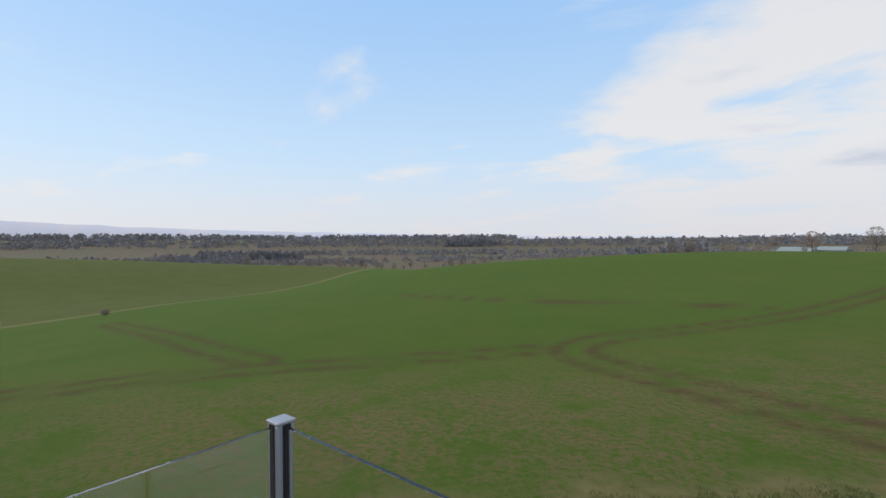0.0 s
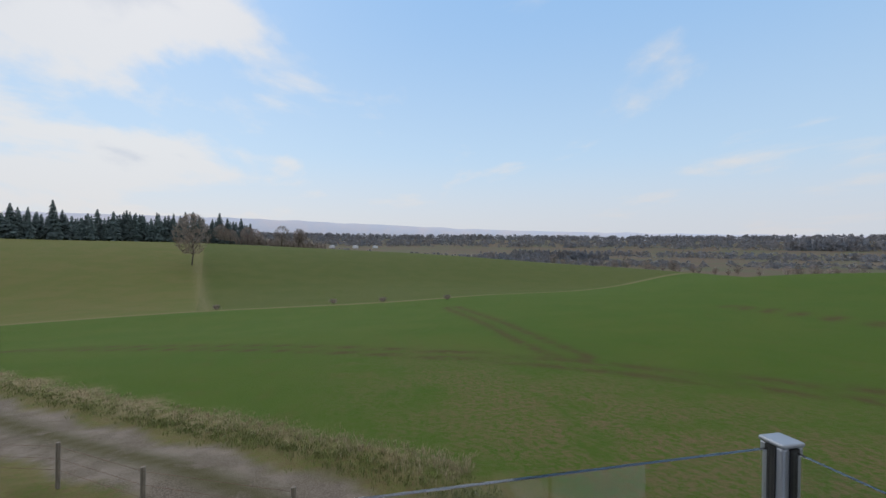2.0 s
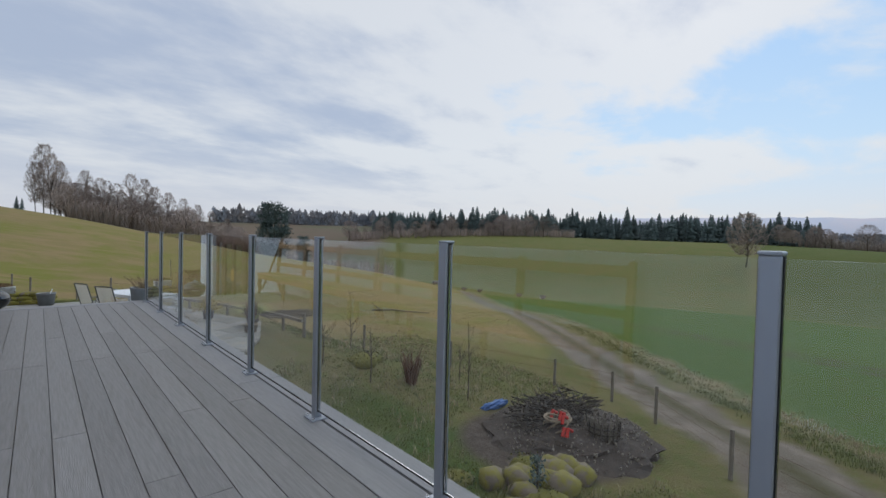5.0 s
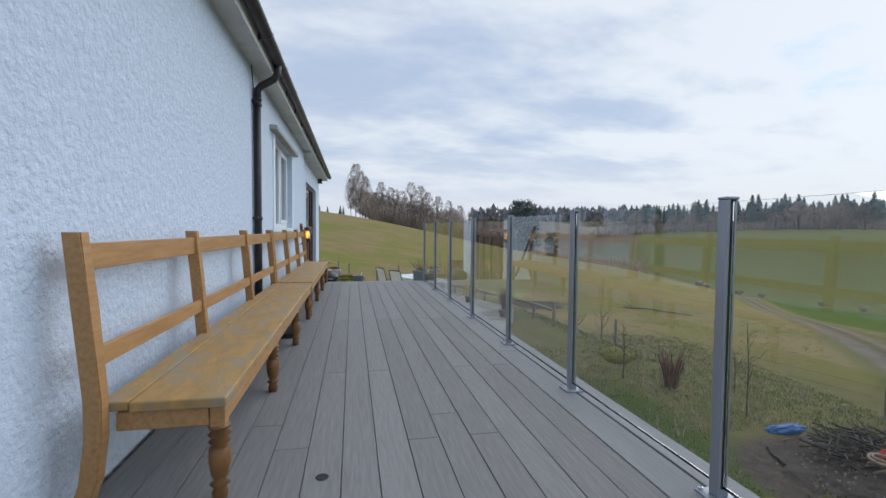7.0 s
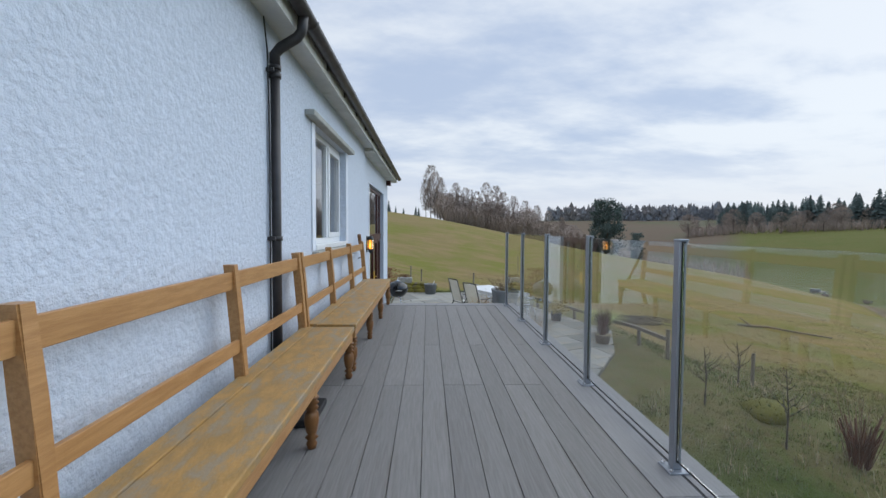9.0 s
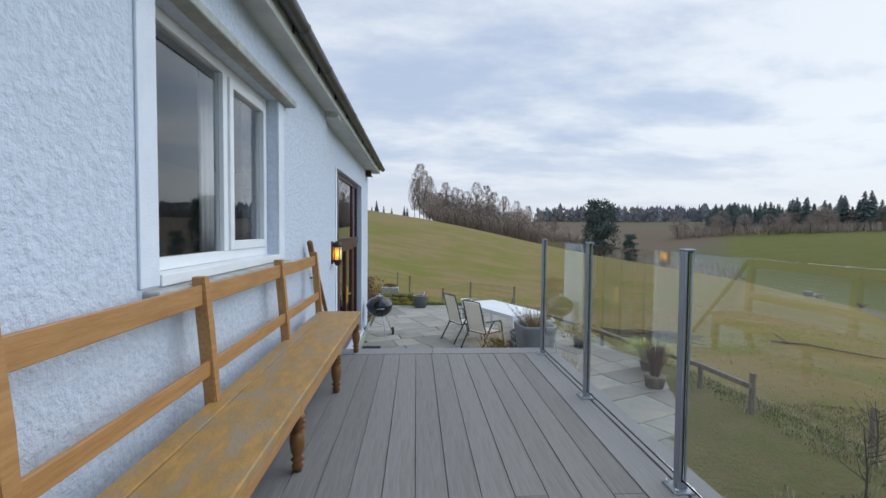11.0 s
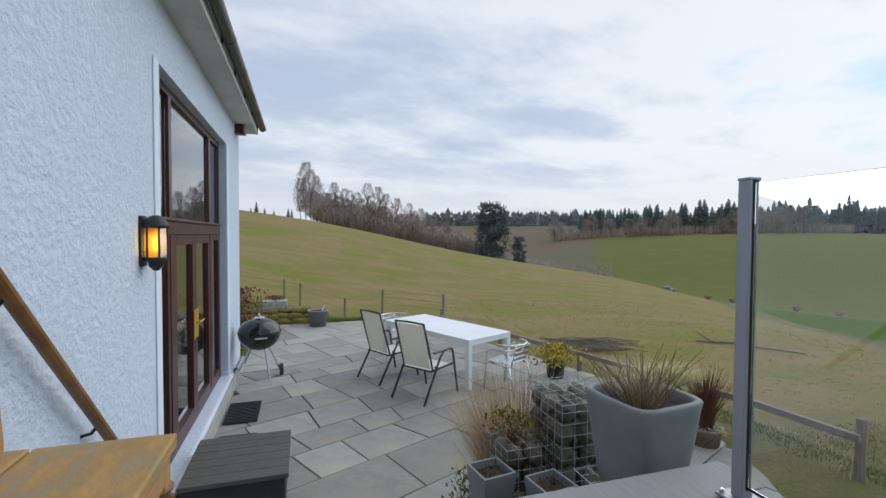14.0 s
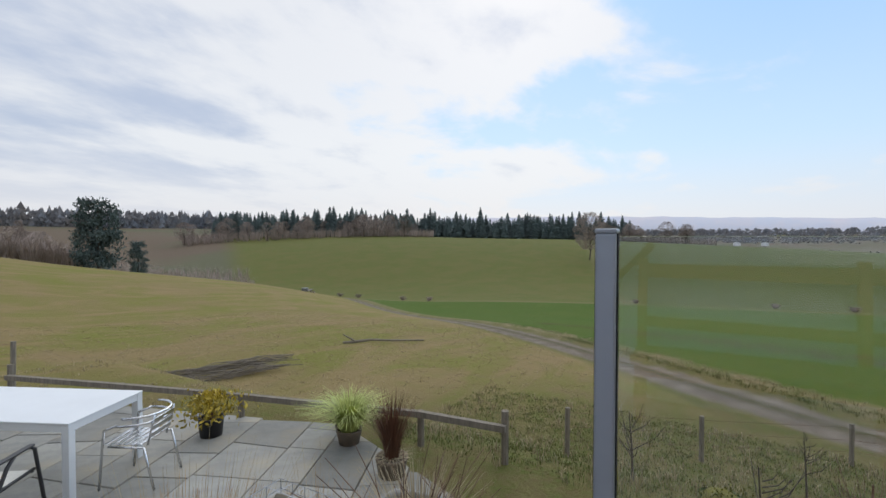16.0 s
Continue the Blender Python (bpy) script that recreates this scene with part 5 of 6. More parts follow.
h0 = gz(BX, BY) + 0.38
coil(BX - 0.35, BY - 0.05, h0, 7, 0.24, "rope", 43, "rope_coil", "loose coils of pale rope on the bonfire heap")
rd = thing("red_tape", "strip of crumpled red plastic on the bonfire heap", "plastic strip", (BX - 0.42, BY - 0.1, h0 + 0.12))
rnd = random.Random(44)
for i in range(5):
    x_, y_, z_ = rnd.uniform(-.15, .35), rnd.uniform(-.35, .1), rnd.uniform(-.12, .12)
    part("strip", tube(B(), [(x_, y_, z_), (x_ - 0.08, y_ + 0.03, z_ + 0.05), (x_ - 0.16, y_, z_ - 0.06)], 0.028, 6), "red", rd)
bk = thing("burnt_basket", "charred wire basket full of stick ends", "basket", (BX + 0.10, BY - 0.65, h0 - 0.26))
for k in range(4):
    z = 0.05 + 0.09 * k
    part("hoop", tube(B(), [(0.27 * math.cos(a / 12 * 6.283), 0.27 * math.sin(a / 12 * 6.283), z) for a in range(13)], 0.012, 6), "char", bk)
for k in range(16):
    a = k / 16 * 6.283
    part("upright", tube(B(), [(0.26 * math.cos(a), 0.26 * math.sin(a), 0), (0.28 * math.cos(a), 0.28 * math.sin(a), 0.42)], 0.012, 5), "char", bk)
bm = B()
rnd = random.Random(45)
for _ in range(40):
    x_, y_ = rnd.uniform(-.2, .2), rnd.uniform(-.2, .2)
    tube(bm, [(x_, y_, 0.05), (x_ * 1.3, y_ * 1.3, 0.35 + rnd.random() * 0.14)], 0.014, 5)
part("kindling", bm, "greywood", bk)
bt = thing("blue_sheet", "crumpled blue plastic sheet on the grass", "tarpaulin", (8.25, 6.45, gz(8.25, 6.45)))
bm = B()
bmesh.ops.create_icosphere(bm, subdivisions=3, radius=1)
for v in bm.verts:
    k = 1 + 0.45 * noise.noise(v.co * 3)
    v.co = Vector((v.co.x * 0.36 * k, v.co.y * 0.09 * k, v.co.z * 0.09 * k + 0.06))
part("sheet", bm, "bluetarp", bt)

MS = [stone_mesh(20 + i, 0.20, 0.16, 0.13) for i in range(4)]
rnd = random.Random(51)
for i in range(16):
    x, y = 6.2 + rnd.uniform(-.8, .9), 3.75 + rnd.uniform(-.55, .55)
    o = new("mossy_rock", MS[i % 4])
    o.matrix_basis = pose(x, y, gz(x, y) + 0.06, rnd.uniform(-20, 20), rnd.uniform(-20, 20), rnd.uniform(0, 360)) @ Matrix.Scale(rnd.uniform(0.7, 1.4), 4)
    tagged(o, "rounded mossy stone edging the garden bed", "rock", "stones of the garden bed")
for i, (x, y, s) in enumerate(((5.9, 3.5, 1.1), (6.6, 4.3, 1.0), (6.5, 8.8, 1.3), (6.9, 9.1, 0.9), (5.4, 4.6, 0.8), (5.0, 3.4, 1.0))):
    o = thing("moss_cushion", "mound of yellow green moss on the garden bed", "moss", (x, y, gz(x, y)), 0, "moss mounds")
    part("cushion", stone_mesh(60 + i, 0.30 * s, 0.26 * s, 0.15 * s, "moss"), "moss", o)
    part("tufts", leaves(160, 0.28 * s, 0.26 * s, 0.17 * s, 0.022, 60 + i, 0), "moss", o)
    part("green", leaves(60, 0.30 * s, 0.30 * s, 0.16 * s, 0.025, 70 + i, -0.02), "greenleaf", o)
o = thing("juniper", "small upright dark green conifer in the bed", "shrub", (6.05, 3.75, gz(6.05, 3.75)))
part("foliage", leaves(260, 0.09, 0.09, 0.5, 0.03, 80, 0), "conifer", o)
part("stem", tube(B(), [(0, 0, -.1), (0, 0, .4)], 0.012, 5), "bark", o)
o = thing("stump_shrub", "cut back reddish shrub with split branch stubs", "shrub", (7.15, 7.9, gz(7.15, 7.9)))
part("stubs", stems(26, 0.10, 0.75, 0.22, 0.022, 81), "copper", o)
part("twigs", stems(30, 0.12, 0.95, 0.35, 0.005, 82), "stem", o)
for i, (x, y, h) in enumerate(((8.0, 7.0, 1.7), (6.2, 8.0, 1.1), (5.6, 8.9, 0.9), (6.9, 10.0, 0.8), (8.8, 8.1, 0.9))):
    o = thing("sapling", "thin bare sapling with winter twigs", "sapling", (x, y, gz(x, y)), 0, "bare saplings in the garden")
    part("stem", tube(B(), [(0, 0, -0.1), (0.03, 0.02, h * 0.5), (0.0, 0.05, h)], 0.016, 6, 0.004), "bark", o)
    rnd = random.Random(90 + i)
    for k in range(11):
        z = h * rnd.uniform(0.3, 0.9)
        a = rnd.uniform(0, 6.28)
        l_ = rnd.uniform(0.2, 0.5) * (1.2 - z / h)
        part("branch", tube(B(), [(0.02, 0.02, z), (math.cos(a) * l_ * 0.6, math.sin(a) * l_ * 0.6, z + l_ * 0.5), (math.cos(a) * l_, math.sin(a) * l_, z + l_ * 1.1)], 0.006, 5, 0.002), "bark", o)
lg = thing("dead_hedge", "heap of dry cut branches in the meadow", "brush heap", (9.2, 21.2, gz(9.2, 21.2)), -25)
bm = B()
rnd = random.Random(95)
for _ in range(110):
    x_, y_, z_ = rnd.uniform(-1.7, 1.7), rnd.choice((-0.5, 0.35)) + rnd.uniform(-.18, .18), rnd.uniform(0.02, 0.26)
    tube(bm, [(x_ - rnd.uniform(.4, 1), y_, z_ * 0.7), (x_, y_ + .05, z_), (x_ + rnd.uniform(.4, 1), y_ + rnd.uniform(-.2, .2), z_ * 0.8)], 0.012, 5)
part("brushwood", bm, "greywood", lg)["kind"] = "stuff"
lg = thing("fallen_log", "long weathered log lying in the meadow", "log", (16.0, 20.2, gz(16, 20.2)), -52)
part("trunk", tube(B(), [(-1.7, 0, 0.05), (-0.6, 0.12, 0.12), (0.3, 0.02, 0.09), (1.5, 0.1, 0.04)], 0.06, 8, 0.03), "greywood", lg)
part("limb", tube(B(), [(-1.2, 0, 0.1), (-1.7, 0.2, 0.35)], 0.05, 6, 0.02), "greywood", lg)


def tufts(n, name, label, mat, where, h, seed, w=0.006):
    rnd_ = random.Random(seed)
    vs, fs = [], []
    pts = [where(rnd_) for _ in range(n)]
    zs = ground_z(np.array([p[0] for p in pts]), np.array([p[1] for p in pts]))
    for (x, y), z in zip(pts, zs):
        for _ in range(7):
            a = rnd_.uniform(0, 6.28)
            hh, ln = h * rnd_.uniform(0.4, 1), h * rnd_.uniform(0.1, 0.8)
            dx, dy = math.cos(a), math.sin(a)
            bx, by = x + rnd_.gauss(0, .05), y + rnd_.gauss(0, .05)
            k = len(vs)
            vs += [(bx - dy * w, by + dx * w, z - 0.03), (bx + dy * w, by - dx * w, z - 0.03), (bx + dx * ln * .35 + dy * w * .7, by + dy * ln * .35 - dx * w * .7, z + hh * .7),
                   (bx + dx * ln * .35 - dy * w * .7, by + dy * ln * .35 + dx * w * .7, z + hh * .7), (bx + dx * ln, by + dy * ln, z + hh)]
            fs += [(k, k + 1, k + 2, k + 3), (k + 3, k + 2, k + 4)]
    me_ = bpy.data.meshes.new(name)
    me_.from_pydata(vs, [], fs)
    me_.materials.append(M[mat])
    return tagged(new(name, me_), label, "grass", "", "stuff")


def along_track(off, spread, lo, hi):
    def f(r_):
        k = lo + (hi - lo) * r_.random()**1.5
        i = min(int(k), len(TR) - 2)
        a, b2 = Vector(TR[i]), Vector(TR[i + 1])
        d = (b2 - a).normalized()
        p_ = a + (b2 - a) * (k - i) + Vector((d.y, -d.x)) * (off + r_.gauss(0, spread))
        return p_.x, p_.y
    return f


def in_garden(r_):
    while True:
        x, y = r_.uniform(3.0, 12), r_.uniform(-2, 14)
        if x - y * 0.93 < 5.2 and (x > 6.2 or y < 9.2) and ((x - 8.0)**2 + (y - 4.8)**2) > 3.4:
            return x, y


def in_meadow(r_):
    while True:
        x, y = r_.uniform(4.5, 24), r_.uniform(11.5, 34)
        if x - y < 4.5 and x > 5.9 - (y - 13) * 0.32:
            return x, y


tufts(2200, "bank_grass", "lush green grass on the bank behind the rockery", "grassblade", lambda r_: (r_.uniform(-0.8, 3.2), r_.uniform(21.0, 24.5)), 0.22, 106)
tufts(1000, "verge_grass", "pale dry grass along the track verge", "palegrass", along_track(2.7, 0.3, 13, 27), 0.13, 101, 0.004)
tufts(2500, "verge_green_grass", "green grass along the track verge", "grassblade", along_track(1.95, 0.3, 6, 25), 0.08, 102)
tufts(5200, "garden_grass", "rough winter grass below the deck", "grassblade", in_garden, 0.05, 103)
tufts(700, "garden_dry_grass", "dry straw coloured grass below the deck", "palegrass", in_garden, 0.16, 104)
tufts(3000, "meadow_grass", "tawny rough grass of the meadow", "palegrass", in_meadow, 0.05, 105)


# ---- trees ----
def conifer_meshes(seed, h):
    rnd_ = random.Random(seed)
    tr_ = tube(B(), [(0, 0, -1), (0, 0, h * 0.95)], h * 0.014, 6, 0.02)
    bm_ = B()
    n = 26
    for i in range(n):
        z = h * (0.05 + 0.95 * i / n)
        r = h * 0.17 * (1 - i / n)**0.8 * rnd_.uniform(0.75, 1.15) + 0.12
        k = 11
        for j in range(k):
            a = 2 * math.pi * (j + rnd_.random()) / k
            rr_ = r * rnd_.uniform(0.6, 1.15)
            d = Vector((math.cos(a), math.sin(a), 0))
            s = Vector((-d.y, d.x, 0)) * rr_ * 0.30
            p = Vector((0, 0, z + rnd_.uniform(-.3, .3)))
            t = p + d * rr_ + Vector((0, 0, -rr_ * 0.32))
            m_ = p + d * rr_ * 0.55
            v = [bm_.verts.new(q) for q in (p + Vector((0, 0, .25)), m_ - s, t, m_ + s, m_ + Vector((0, 0, 0.3)))]
            bm_.faces.new((v[0], v[1], v[4]))
            bm_.faces.new((v[1], v[2], v[4]))
            bm_.faces.new((v[2], v[3], v[4]))
            bm_.faces.new((v[3], v[0], v[4]))
    return mesh_of(tr_, "bark"), mesh_of(bm_, "conifer")


def bare_meshes(seed, h, wide, levels=4, kids=5, up_=0.55):
    rnd_ = random.Random(seed)
    lo, hi = B(), B()

    def grow(p, d, l_, r, lev):
        e = p + d * l_
        mid_ = p + d * l_ * 0.5 + Vector((rnd_.uniform(-1, 1), rnd_.uniform(-1, 1), 0)) * l_ * 0.05
        tube(lo if lev < 2 else hi, [p, mid_, e], r, 5 if lev < 2 else 3, r * 0.6)
        if lev >= levels:
            return
        for k in range(kids if lev else kids + 3):
            t = rnd_.uniform(0.25, 1.0) if lev == 0 else rnd_.uniform(0.3, 1.0)
            a = rnd_.uniform(0, 6.28)
            q = (d * up_ + Vector((math.cos(a), math.sin(a), rnd_.uniform(0, .5))) * wide).normalized()
            grow(p + d * l_ * t, q, l_ * rnd_.uniform(0.42, 0.62) * (1.15 - 0.35 * t), r * 0.5, lev + 1)

    grow(Vector((0, 0, -0.5)), Vector((0, 0, 1)), h * 0.62, h * 0.018, 0)
    return mesh_of(lo, "bark"), mesh_of(hi, "twig")


def far_crown(pair, seed, h):
    """A far bare tree: the limbs and a haze of fine twigs."""
    rnd_ = random.Random(seed)
    bm_ = B()
    bm_.from_mesh(pair[1])
    for _ in range(1500):
        a, t, k = rnd_.uniform(0, 6.28), rnd_.random(), math.sqrt(rnd_.random())
        r_ = h * 0.42 * k * math.sin(math.pi * (0.12 + 0.8 * t))
        p_ = Vector((math.cos(a) * r_, math.sin(a) * r_, h * (0.22 + 0.78 * t)))
        d = Vector((math.cos(a), math.sin(a), rnd_.uniform(0.1, 1.6))).normalized() * rnd_.uniform(0.4, 0.9)
        s_ = d.orthogonal().normalized() * 0.07
        bm_.faces.new([bm_.verts.new(q) for q in (p_ - s_, p_ + s_, p_ + d)])
    return mesh_of(bm_, "twig")


CON = [conifer_meshes(200 + i, 15) for i in range(5)]
BARE = [bare_meshes(220 + i, 12, 0.85) for i in range(4)]
FAR = [(bare_meshes(230 + i, 12, 0.85)[0], far_crown(BARE[i], 250 + i, 12)) for i in range(4)]
BIRCH = [bare_meshes(240 + i, 13, 0.42, 4, 5, 0.8) for i in range(3)]
BIRCH = [(a, far_crown((a, b_), 260, 13)) for a, b_ in BIRCH]


def plant(kind, pair, b_, r, scale, label, cat, group, wide=1.0):
    x, y = at_bearing(b_, r)
    rnd_ = random.Random(int(b_ * 1000 + r))
    o = thing(kind, label, cat, (x, y, gz(x, y)), rnd_.uniform(0, 360), group)
    o.scale = (scale * wide, scale * wide, scale)
    part("trunk", pair[0], "bark", o)
    part("crown", pair[1], "conifer", o)
    return o


rnd = random.Random(300)
for i in range(210):
    b_ = 33 + 48.5 * (i + rnd.random()) / 210
    plant("conifer", CON[i % 5], b_, rnd.uniform(258, 300), rnd.uniform(0.62, 0.95) + 0.42 * max(0.0, noise.noise(Vector((b_ * 0.6, 0, 0)))) + (0.22 if rnd.random() < 0.16 else 0), "dark green spruce in the plantation edge", "conifer tree", "spruce plantation", rnd.uniform(1.45, 2.0))
for i in range(46):
    b_ = 30 + 26 * rnd.random() if i < 34 else rnd.uniform(78, 88)
    plant("bare_tree", FAR[i % 4], b_, rnd.uniform(235, 262), rnd.uniform(0.55, 0.95), "bare winter tree in front of the spruces", "tree", "bare trees by the plantation")
for i in range(64):
    b_ = 1 + 18 * (i + rnd.random()) / 64
    k = 1.0 - 0.016 * b_
    plant("bare_tree", FAR[i % 4], b_, rnd.uniform(94, 122), rnd.uniform(0.34, 0.62) * k + 0.06, "bare brown tree behind the hill crest", "tree", "bare wood behind the hill")
for b_, r, s in ((0.3, 108, 0.97), (0.8, 106, 0.84), (-0.3, 109, 0.7), (1.4, 110, 0.8), (3.4, 108, 0.74), (4.6, 112, 0.72), (7.2, 108, 0.86), (8.4, 108, 0.84), (10.6, 105, 0.7), (12.0, 104, 0.66), (6.0, 112, 0.7), (13.4, 104, 0.62), (5.2, 106, 0.66), (9.3, 106, 0.74), (14.8, 102, 0.56), (16.4, 102, 0.5)):
    plant("birch", BIRCH[int(b_ * 10) % 3], b_, r, s, "tall slender bare birch behind the hill crest", "tree", "bare birches behind the hill", 0.45)


def evergreen(b_, r, h, w, seed):
    """Broad crown of leaf sprays set on clumps, with an uneven outline."""
    rnd_ = random.Random(seed)
    x, y = at_bearing(b_, r)
    o = thing("evergreen_tree", "broad dark evergreen standing beside bare trees", "tree", (x, y, gz(x, y)), 0, "evergreens by the bare wood")
    part("trunk", tube(B(), [(0, 0, -0.6), (0.05, 0, h * 0.4), (0, 0.05, h * 0.9)], h * 0.03, 7, 0.04), "bark", o)
    bm_ = B()
    for _ in range(120):
        a, t = rnd_.uniform(0, 6.28), rnd_.random()
        q = w * 0.5 * math.sqrt(rnd_.random()) * (0.72 + 0.28 * math.sin(math.pi * t**0.8))
        c_ = Vector((math.cos(a) * q, math.sin(a) * q, h * (0.03 + 0.88 * t)))
        for _ in range(60):
            d = Vector((rnd_.gauss(0, 1), rnd_.gauss(0, 1), rnd_.gauss(0, 0.8))) * w * 0.075
            m_ = Euler((rnd_.uniform(0, 6), rnd_.uniform(0, 6), rnd_.uniform(0, 6))).to_matrix()
            e = w * rnd_.uniform(0.02, 0.045)
            bm_.faces.new([bm_.verts.new(c_ + d + m_ @ Vector(v)) for v in ((-e, 0, 0), (0, -e * 0.5, 0), (e * 1.4, 0, e * 0.3), (0, e * 0.5, 0))])
    part("crown", bm_, "conifer", o)


evergreen(21.6, 88, 10.6, 5.6, 511)
evergreen(24.9, 100, 6.8, 2.8, 512)
evergreen(9.0, 104, 4.6, 3.0, 513)
for i in range(14):
    b_ = -14 + 13.5 * (i + rnd.random()) / 14
    plant("conifer", CON[i % 5], b_, rnd.uniform(150, 170), rnd.uniform(0.28, 0.44), "young dark conifer on the skyline", "conifer tree", "young conifers on the hill", 1.3)
plant("lone_tree", FAR[1], 75.9, 160, 1.30, "lone spreading bare tree on the field boundary", "tree", "", 0.85)
for b_, r, s in ((166, 330, 0.7), (168, 330, 0.9), (169.4, 325, 1.0), (177, 320, 0.9), (180, 330, 1.0), (184.5, 300, 1.0), (187, 280, 1.05), (173, 330, 0.5), (186, 300, 0.9)):
    plant("bare_tree", FAR[int(r + b_) % 4], b_, r, s, "bare tree beside the distant farm", "tree", "trees by the farm")
for i in range(60):
    b_ = 118 + 62 * rnd.random()
    plant("bare_tree", FAR[i % 4], b_, rnd.uniform(300, 430), rnd.uniform(0.35, 0.7), "hazy bare field tree in the valley", "tree", "valley field trees")
for b_, r in ((106, 83), (98, 84), (52, 96), (55, 92), (79, 90), (45, 108), (47, 104), (92, 86), (42, 115)):
    x, y = at_bearing(b_, r)
    o = thing("field_bush", "scrubby brown bush on the field boundary", "bush", (x, y, gz(x, y)), 0, "field boundary bushes")
    part("twigs", stems(50, 0.35, 0.9, 0.7, 0.02, int(b_ * 3)), "twig", o)
    part("leaves", leaves(160, 0.7, 0.6, 0.7, 0.08, int(b_ * 5), 0), "twig", o)


def polar_area(b0, b1, r0, r1):
    return lambda r_: at_bearing(r_.uniform(b0, b1), r_.uniform(r0, r1))


tufts(5000, "hill_thicket", "dense bare brown thicket behind the hill crest", "twig", polar_area(2, 21, 93, 122), 4.2, 301, 0.03)
tufts(500, "hollow_thicket", "bare brown thicket in the hollow", "twig", polar_area(23, 36, 105, 150), 3.4, 302, 0.03)
tufts(900, "plantation_scrub", "bare brown scrub before the spruces", "twig", polar_area(30, 58, 238, 262), 5.0, 303, 0.06)
tufts(500, "plantation_scrub_east", "bare brown scrub at the plantation end", "twig", polar_area(80, 90, 250, 300), 5.0, 304, 0.07)


def far_wood(seed, spans):
    rnd_ = random.Random(seed)
    vs, fs = [], []
    for b0, b1, r0, r1, n, h, w in spans:
        for _ in range(n):
            b_, r = rnd_.uniform(b0, b1), rnd_.uniform(r0, r1)
            x, y = at_bearing(b_, r)
            z = gz(x, y) - 2
            hh, ww = h * rnd_.uniform(0.65, 1.1), w * rnd_.uniform(0.7, 1.3)
            for _ in range(16):
                a, t = rnd_.uniform(0, 6.28), rnd_.random()
                q = ww * math.sqrt(rnd_.random()) * (1.05 - 0.75 * t)
                px, py, pz = x + math.cos(a) * q, y + math.sin(a) * q, z + hh * 0.85 * t
                e, u = ww * rnd_.uniform(0.22, 0.45), rnd_.uniform(0, 6.28)
                k = len(vs)
                vs += [(px - math.cos(u) * e, py - math.sin(u) * e, pz), (px + math.cos(u) * e, py + math.sin(u) * e, pz + e * 0.3), (px, py, pz + hh * rnd_.uniform(0.15, 0.34))]
                fs.append((k, k + 1, k + 2))
    me_ = bpy.data.meshes.new("far_wood")
    me_.from_pydata(vs, [], fs)
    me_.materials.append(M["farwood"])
    return tagged(new("far_woods", me_), "woods and hedges across the valley floor, tinted blue grey as haze", "woodland", "", "stuff")


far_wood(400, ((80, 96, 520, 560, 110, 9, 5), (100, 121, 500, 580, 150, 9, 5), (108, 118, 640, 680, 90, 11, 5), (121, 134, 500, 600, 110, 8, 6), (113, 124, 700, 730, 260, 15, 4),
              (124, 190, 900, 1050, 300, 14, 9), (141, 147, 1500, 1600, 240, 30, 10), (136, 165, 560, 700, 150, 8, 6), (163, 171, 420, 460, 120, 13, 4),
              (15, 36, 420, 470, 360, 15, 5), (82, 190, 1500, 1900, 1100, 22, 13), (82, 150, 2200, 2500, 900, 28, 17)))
bm = B()
prev = None
for i in range(121):
    b_ = 60 + 1.1 * i
    el = catmull((60, 80, 92, 109, 126, 143, 160, 195), (2.7, 2.8, 2.5, 1.9, 1.5, 1.2, 0.85, 0.65), np.array([float(b_)]))[0] + 0.12 * noise.noise(Vector((b_ * 0.4, 0, 0))) + 0.05 * noise.noise(Vector((b_ * 1.7, 3, 0)))
    x, y = at_bearing(b_, 3900)
    top = 1.5 + 3900 * math.tan(radians(max(el, 0.3)))
    c = [bm.verts.new((x, y, -60)), bm.verts.new((x * 0.995, y * 0.995, top * 0.5)), bm.verts.new((x * 1.02, y * 1.02, top))]
    if prev:
        bm.faces.new((prev[0], c[0], c[1], prev[1]))
        bm.faces.new((prev[1], c[1], c[2], prev[2]))
    prev = c
structure("backdrop_hills", bm, "farhill", "far hills across the valley, blue and glowing as painted haze", "backdrop", True)


def barn(b_, r, w, l, h, rz, mat, name="farm_shed", label="low grey sheeted farm shed in the distance", roof="shed"):
    x, y = at_bearing(b_, r)
    o = thing(name, label, "barn", (x, y, gz(x, y)), rz, "far farm buildings")
    part("wall", box(B(), -w / 2, w / 2, -l / 2, l / 2, -2, h), mat, o)
    bm_ = B()
    v = [bm_.verts.new(p_) for p_ in ((-w / 2 - .4, -l / 2 - .4, h - .1), (w / 2 + .4, -l / 2 - .4, h - .1), (0, -l / 2 - .4, h + w * .2), (-w / 2 - .4, l / 2 + .4, h - .1), (w / 2 + .4, l / 2 + .4, h - .1), (0, l / 2 + .4, h + w * .2))]
    for f in ((0, 1, 2), (3, 5, 4), (0, 2, 5, 3), (1, 4, 5, 2), (0, 3, 4, 1)):
        bm_.faces.new([v[i] for i in f])
    part("roof", bm_, roof, o, "pale sheeted roof")
    if mat == "shed":
        part("door", box(B(), -2, 2, -l / 2 - 0.1, -l / 2 + 0.1, -1, h * 0.7), "dark", o)


